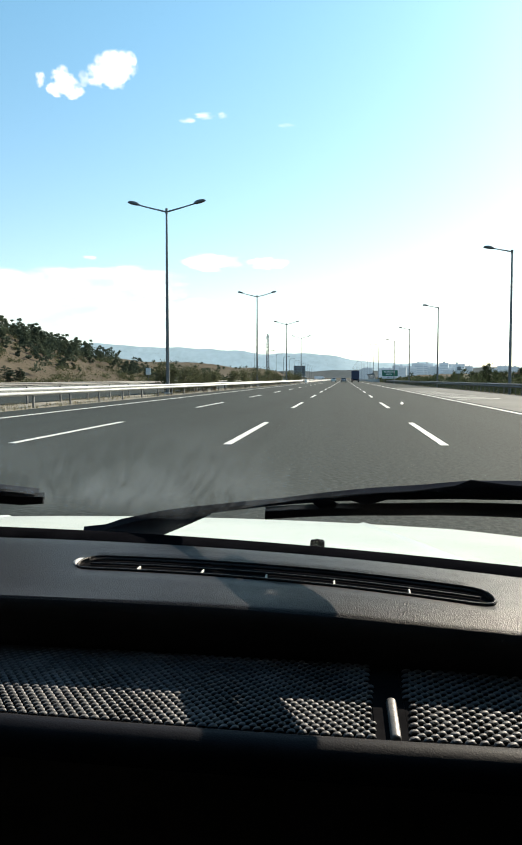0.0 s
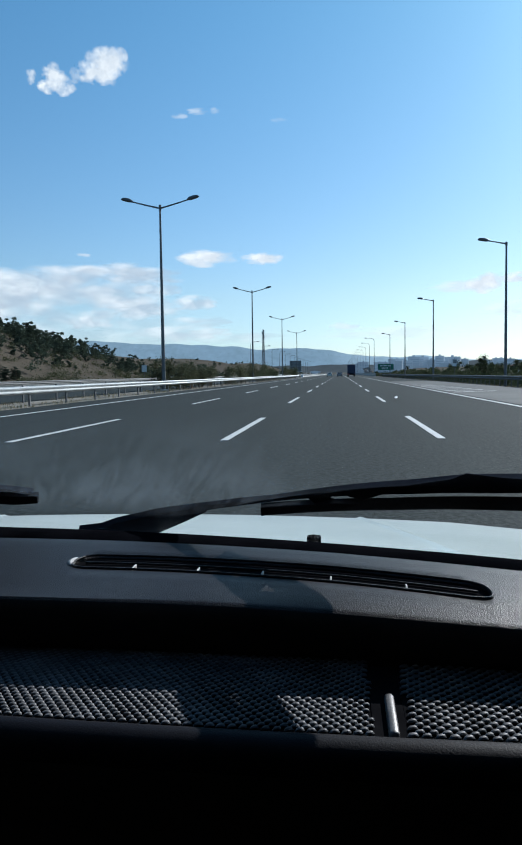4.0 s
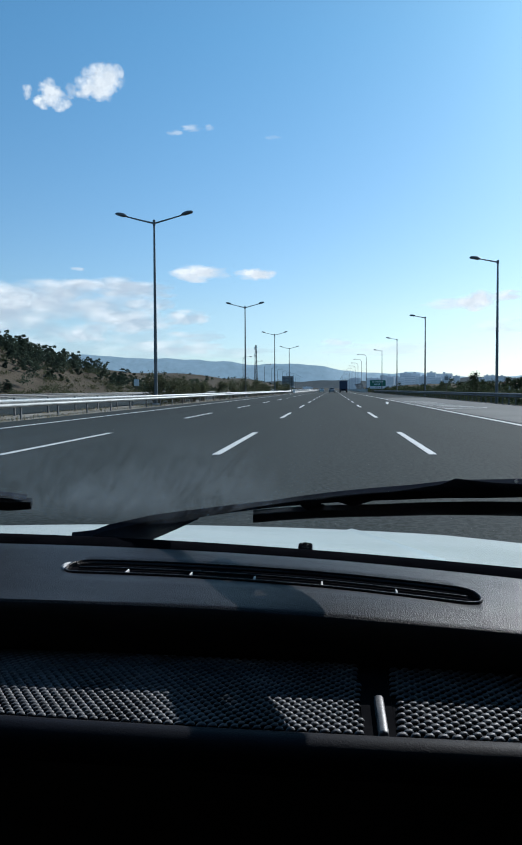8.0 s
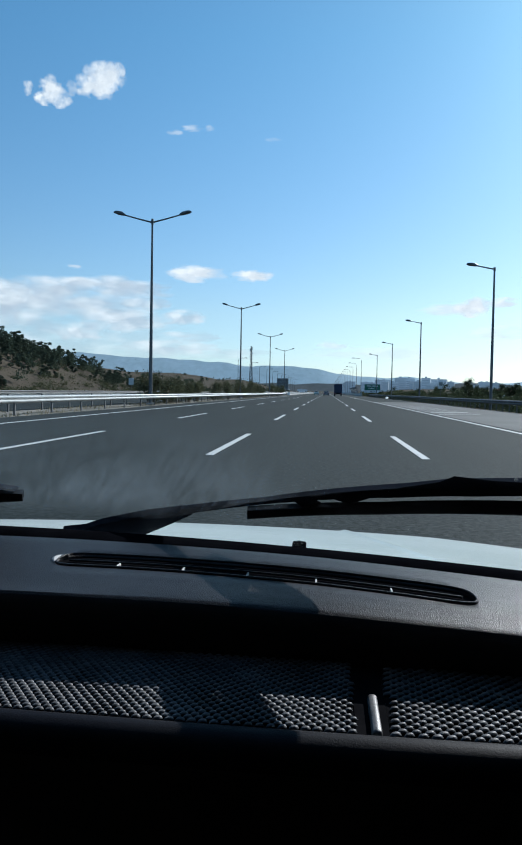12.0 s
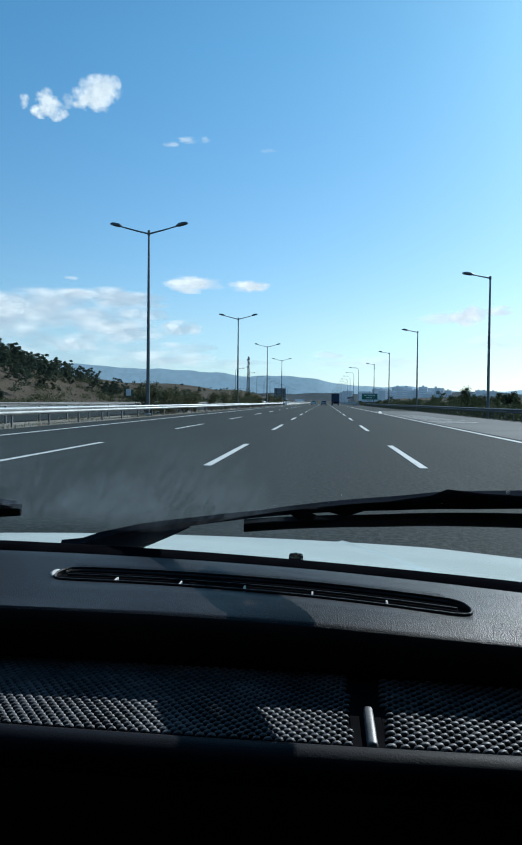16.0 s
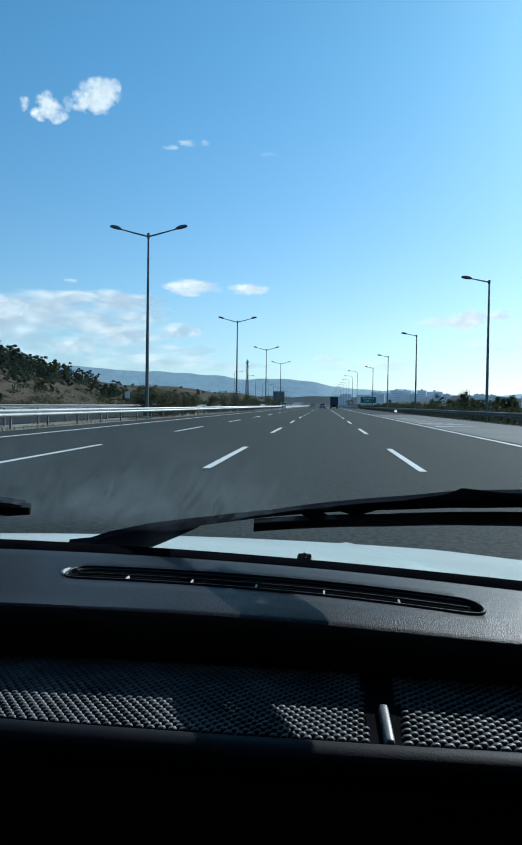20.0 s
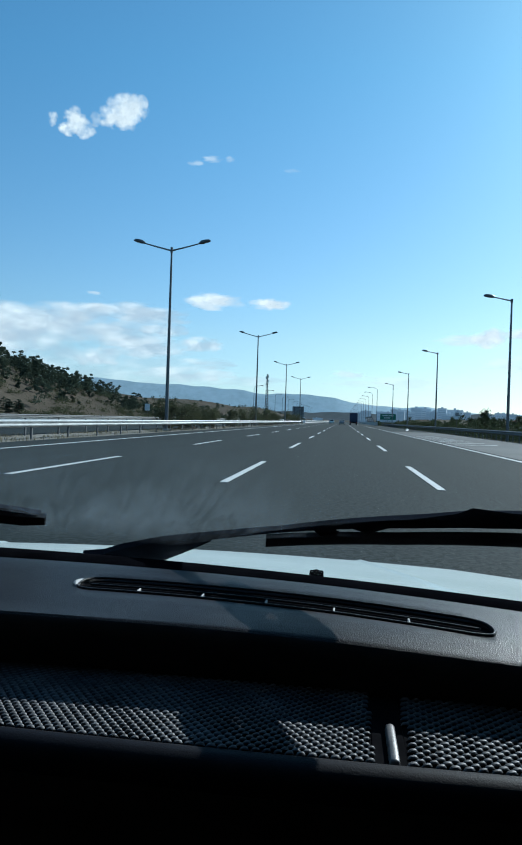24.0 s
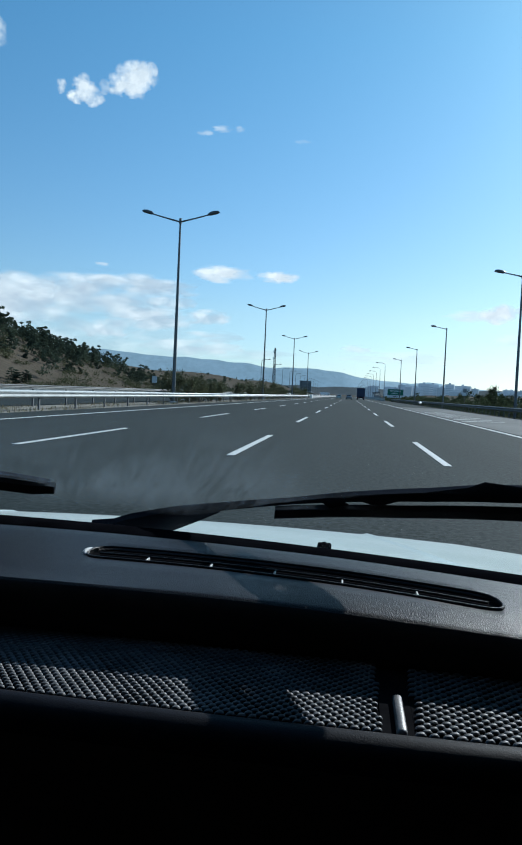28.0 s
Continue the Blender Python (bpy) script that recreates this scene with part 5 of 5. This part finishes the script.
# ---------------------------------------------------------------- viaduct parapets
parapet = thing("viaduct_parapet", "concrete kerb and steel rails along the viaduct", "parapet")
kerb = part("kerb", box(-0.25, 0.25, 0, 5.9, 0, 0.45, 0.03), CONCRETE, parapet, at=pose(-12.3, BRIDGE, 0))
postm = part("post", box(-0.14, 0.14, -0.25, 0.25, 0.45, 1.1, 0.03), CONCRETE, parapet, at=pose(-12.3, BRIDGE, 0))
bar = part("rail", group_of(tube([(0, 0, 0.7), (0, 6, 0.7)], 0.045, 6), tube([(0, 0, 0.95), (0, 6, 0.95)], 0.045, 6)), ZINC, parapet, at=pose(-12.15, BRIDGE, 0))
for k in range(70):
    for x in (-12.3, 11.0, -30.6):
        if k == 0 and x == -12.3:
            continue
        part("kerb", kerb.data, CONCRETE, parapet, at=pose(x, BRIDGE + 6 * k, 0))
        part("post", postm.data, CONCRETE, parapet, at=pose(x, BRIDGE + 6 * k, 0))
        part("rail", bar.data, ZINC, parapet, at=pose(x + 0.15, BRIDGE + 6 * k, 0))
joint = thing("end_block", "white concrete end block where the viaduct parapet starts", "barrier block", at=(-12.3, BRIDGE - 2, 0))
part("block", box(-0.35, 0.35, -0.9, 0.9, -0.2, 1.0, 0.05, 2), SIGN_WHITE, joint)
screen = thing("noise_screen", "curved clear noise screen panels along the viaduct", "noise screen", at=(12.2, 300, 0))
for k in range(24):
    ribs = [(0, 4.0 * k, 0), (0, 4.0 * k, 1.7), (-0.15, 4.0 * k, 2.4), (-0.5, 4.0 * k, 3.0), (-1.0, 4.0 * k, 3.4)]
    part("rib", tube(ribs, 0.05, 6), POLE, screen)
    pane = part("pane", loft([[(x + 0.06, y + 0.1, z) for x, y, z in ribs], [(x + 0.06, y + 3.9, z) for x, y, z in ribs]]), GLASS, screen)


# ---------------------------------------------------------------- clouds, far off
def cloud(az, el, w, h, strength=1.0, layer=0, label="small white cumulus cloud in a blue sky"):
    """A distant cloud; az to the right of the road and el upwards in degrees, w and h in metres."""
    a, e, far = radians(az), radians(el), 4300.0 + 55.0 * layer
    at = Vector((math.sin(a) * math.cos(e), math.cos(a) * math.cos(e), math.sin(e))) * far
    wide = 2.4 if w > 380 else 1.0  # long banks are drawn out sideways
    w, h = w * far / 4300 / wide, h * far / 4300
    ob = new("cloud", mesh_of("cloud", [(-w / 2, -h / 2, 0), (w / 2, -h / 2, 0), (w / 2, h / 2, 0), (-w / 2, h / 2, 0)], [(0, 1, 2, 3)], CLOUD))
    ob.matrix_world = look(at, (0, 0, 1.1)) @ Matrix.Diagonal((wide, 1, 1, 1))  # its face turns to the place
    ob.color = (strength, strength, strength, 1.0 if w * wide > 300 and el < 8 and az < 0 else 0.45)  # the last: how grey its body is
    ob.visible_shadow = False
    return tagged(ob, label, "cloud", "clouds", "structure")


CLOUDS = [  # azimuth, elevation, width, height, density
    (-17.2, 22.1, 196, 150, 1),
    (-16.45, 21.75, 170, 176, 1),
    (-18.04, 21.18, 176, 146, 1),
    (-17.05, 21.0, 156, 122, 1),
    (-15.95, 22.2, 84, 90, 0.7),
    (-20.68, 20.75, 136, 136, 1),
    (-20.08, 20.11, 144, 118, 1),
    (-21.15, 19.97, 124, 84, 1),
    (-22.26, 20.51, 65, 92, 0.69),
    (-19.24, 20.82, 80, 90, 0.35),
    (-11.77, 18.5, 101, 38, 0.41),
    (-10.46, 18.82, 143, 42, 0.48),
    (-9.2, 18.87, 65, 42, 0.41),
    (-4.34, 18.23, 115, 34, 0.17),
    (-9.92, 8.78, 384, 118, 1),
    (-10.61, 8.64, 231, 102, 1),
    (-5.77, 8.71, 277, 87, 1),
    (-18.92, 8.88, 93, 30, 0.5),
    (-22.86, 7.18, 666, 189, 0.74),
    (-19.77, 7.49, 461, 149, 0.74),
    (-16.6, 7.62, 564, 149, 0.74),
    (-14.18, 7.55, 487, 128, 0.74),
    (-22.12, 6.03, 769, 231, 0.7),
    (-17.42, 6.4, 844, 205, 0.74),
    (-22.91, 4.57, 615, 231, 0.51),
    (-15.29, 5.22, 538, 163, 0.74),
    (-18.64, 4.32, 333, 138, 0.74),
    (-11.05, 5.53, 328, 107, 0.74),
    (-13.65, 6.46, 333, 93, 0.55),
    (-10.38, 4.11, 410, 77, 0.55),
    (-12.59, 3.19, 564, 112, 0.55),
    (-9.69, 3.28, 282, 77, 0.46),
    (-25.87, 5.92, 564, 384, 0.74),
    (-28.5, 6.2, 666, 436, 0.74),
    (-16.65, 3.86, 1280, 307, 0.37),
    (-7.33, 2.78, 615, 93, 0.37),
    (-21.34, 6.71, 1177, 307, 0.46),
    (10.47, 6.47, 260, 134, 1),
    (8.88, 6.26, 412, 78, 0.69),
    (12.6, 6.7, 183, 73, 0.88),
    (12.15, 4.58, 412, 98, 0.62),
    (0.25, 3.58, 224, 60, 0.5),
    (4.27, 3.13, 975, 112, 0.44),
    (-27.8, 23.5, 293, 262, 1),
]
for i, (az, el, w, h, k) in enumerate(CLOUDS):
    cloud(az, el, w, h, k, i % 9, "long low bank of white cloud" if w > 400 else "small white cumulus cloud in a blue sky")
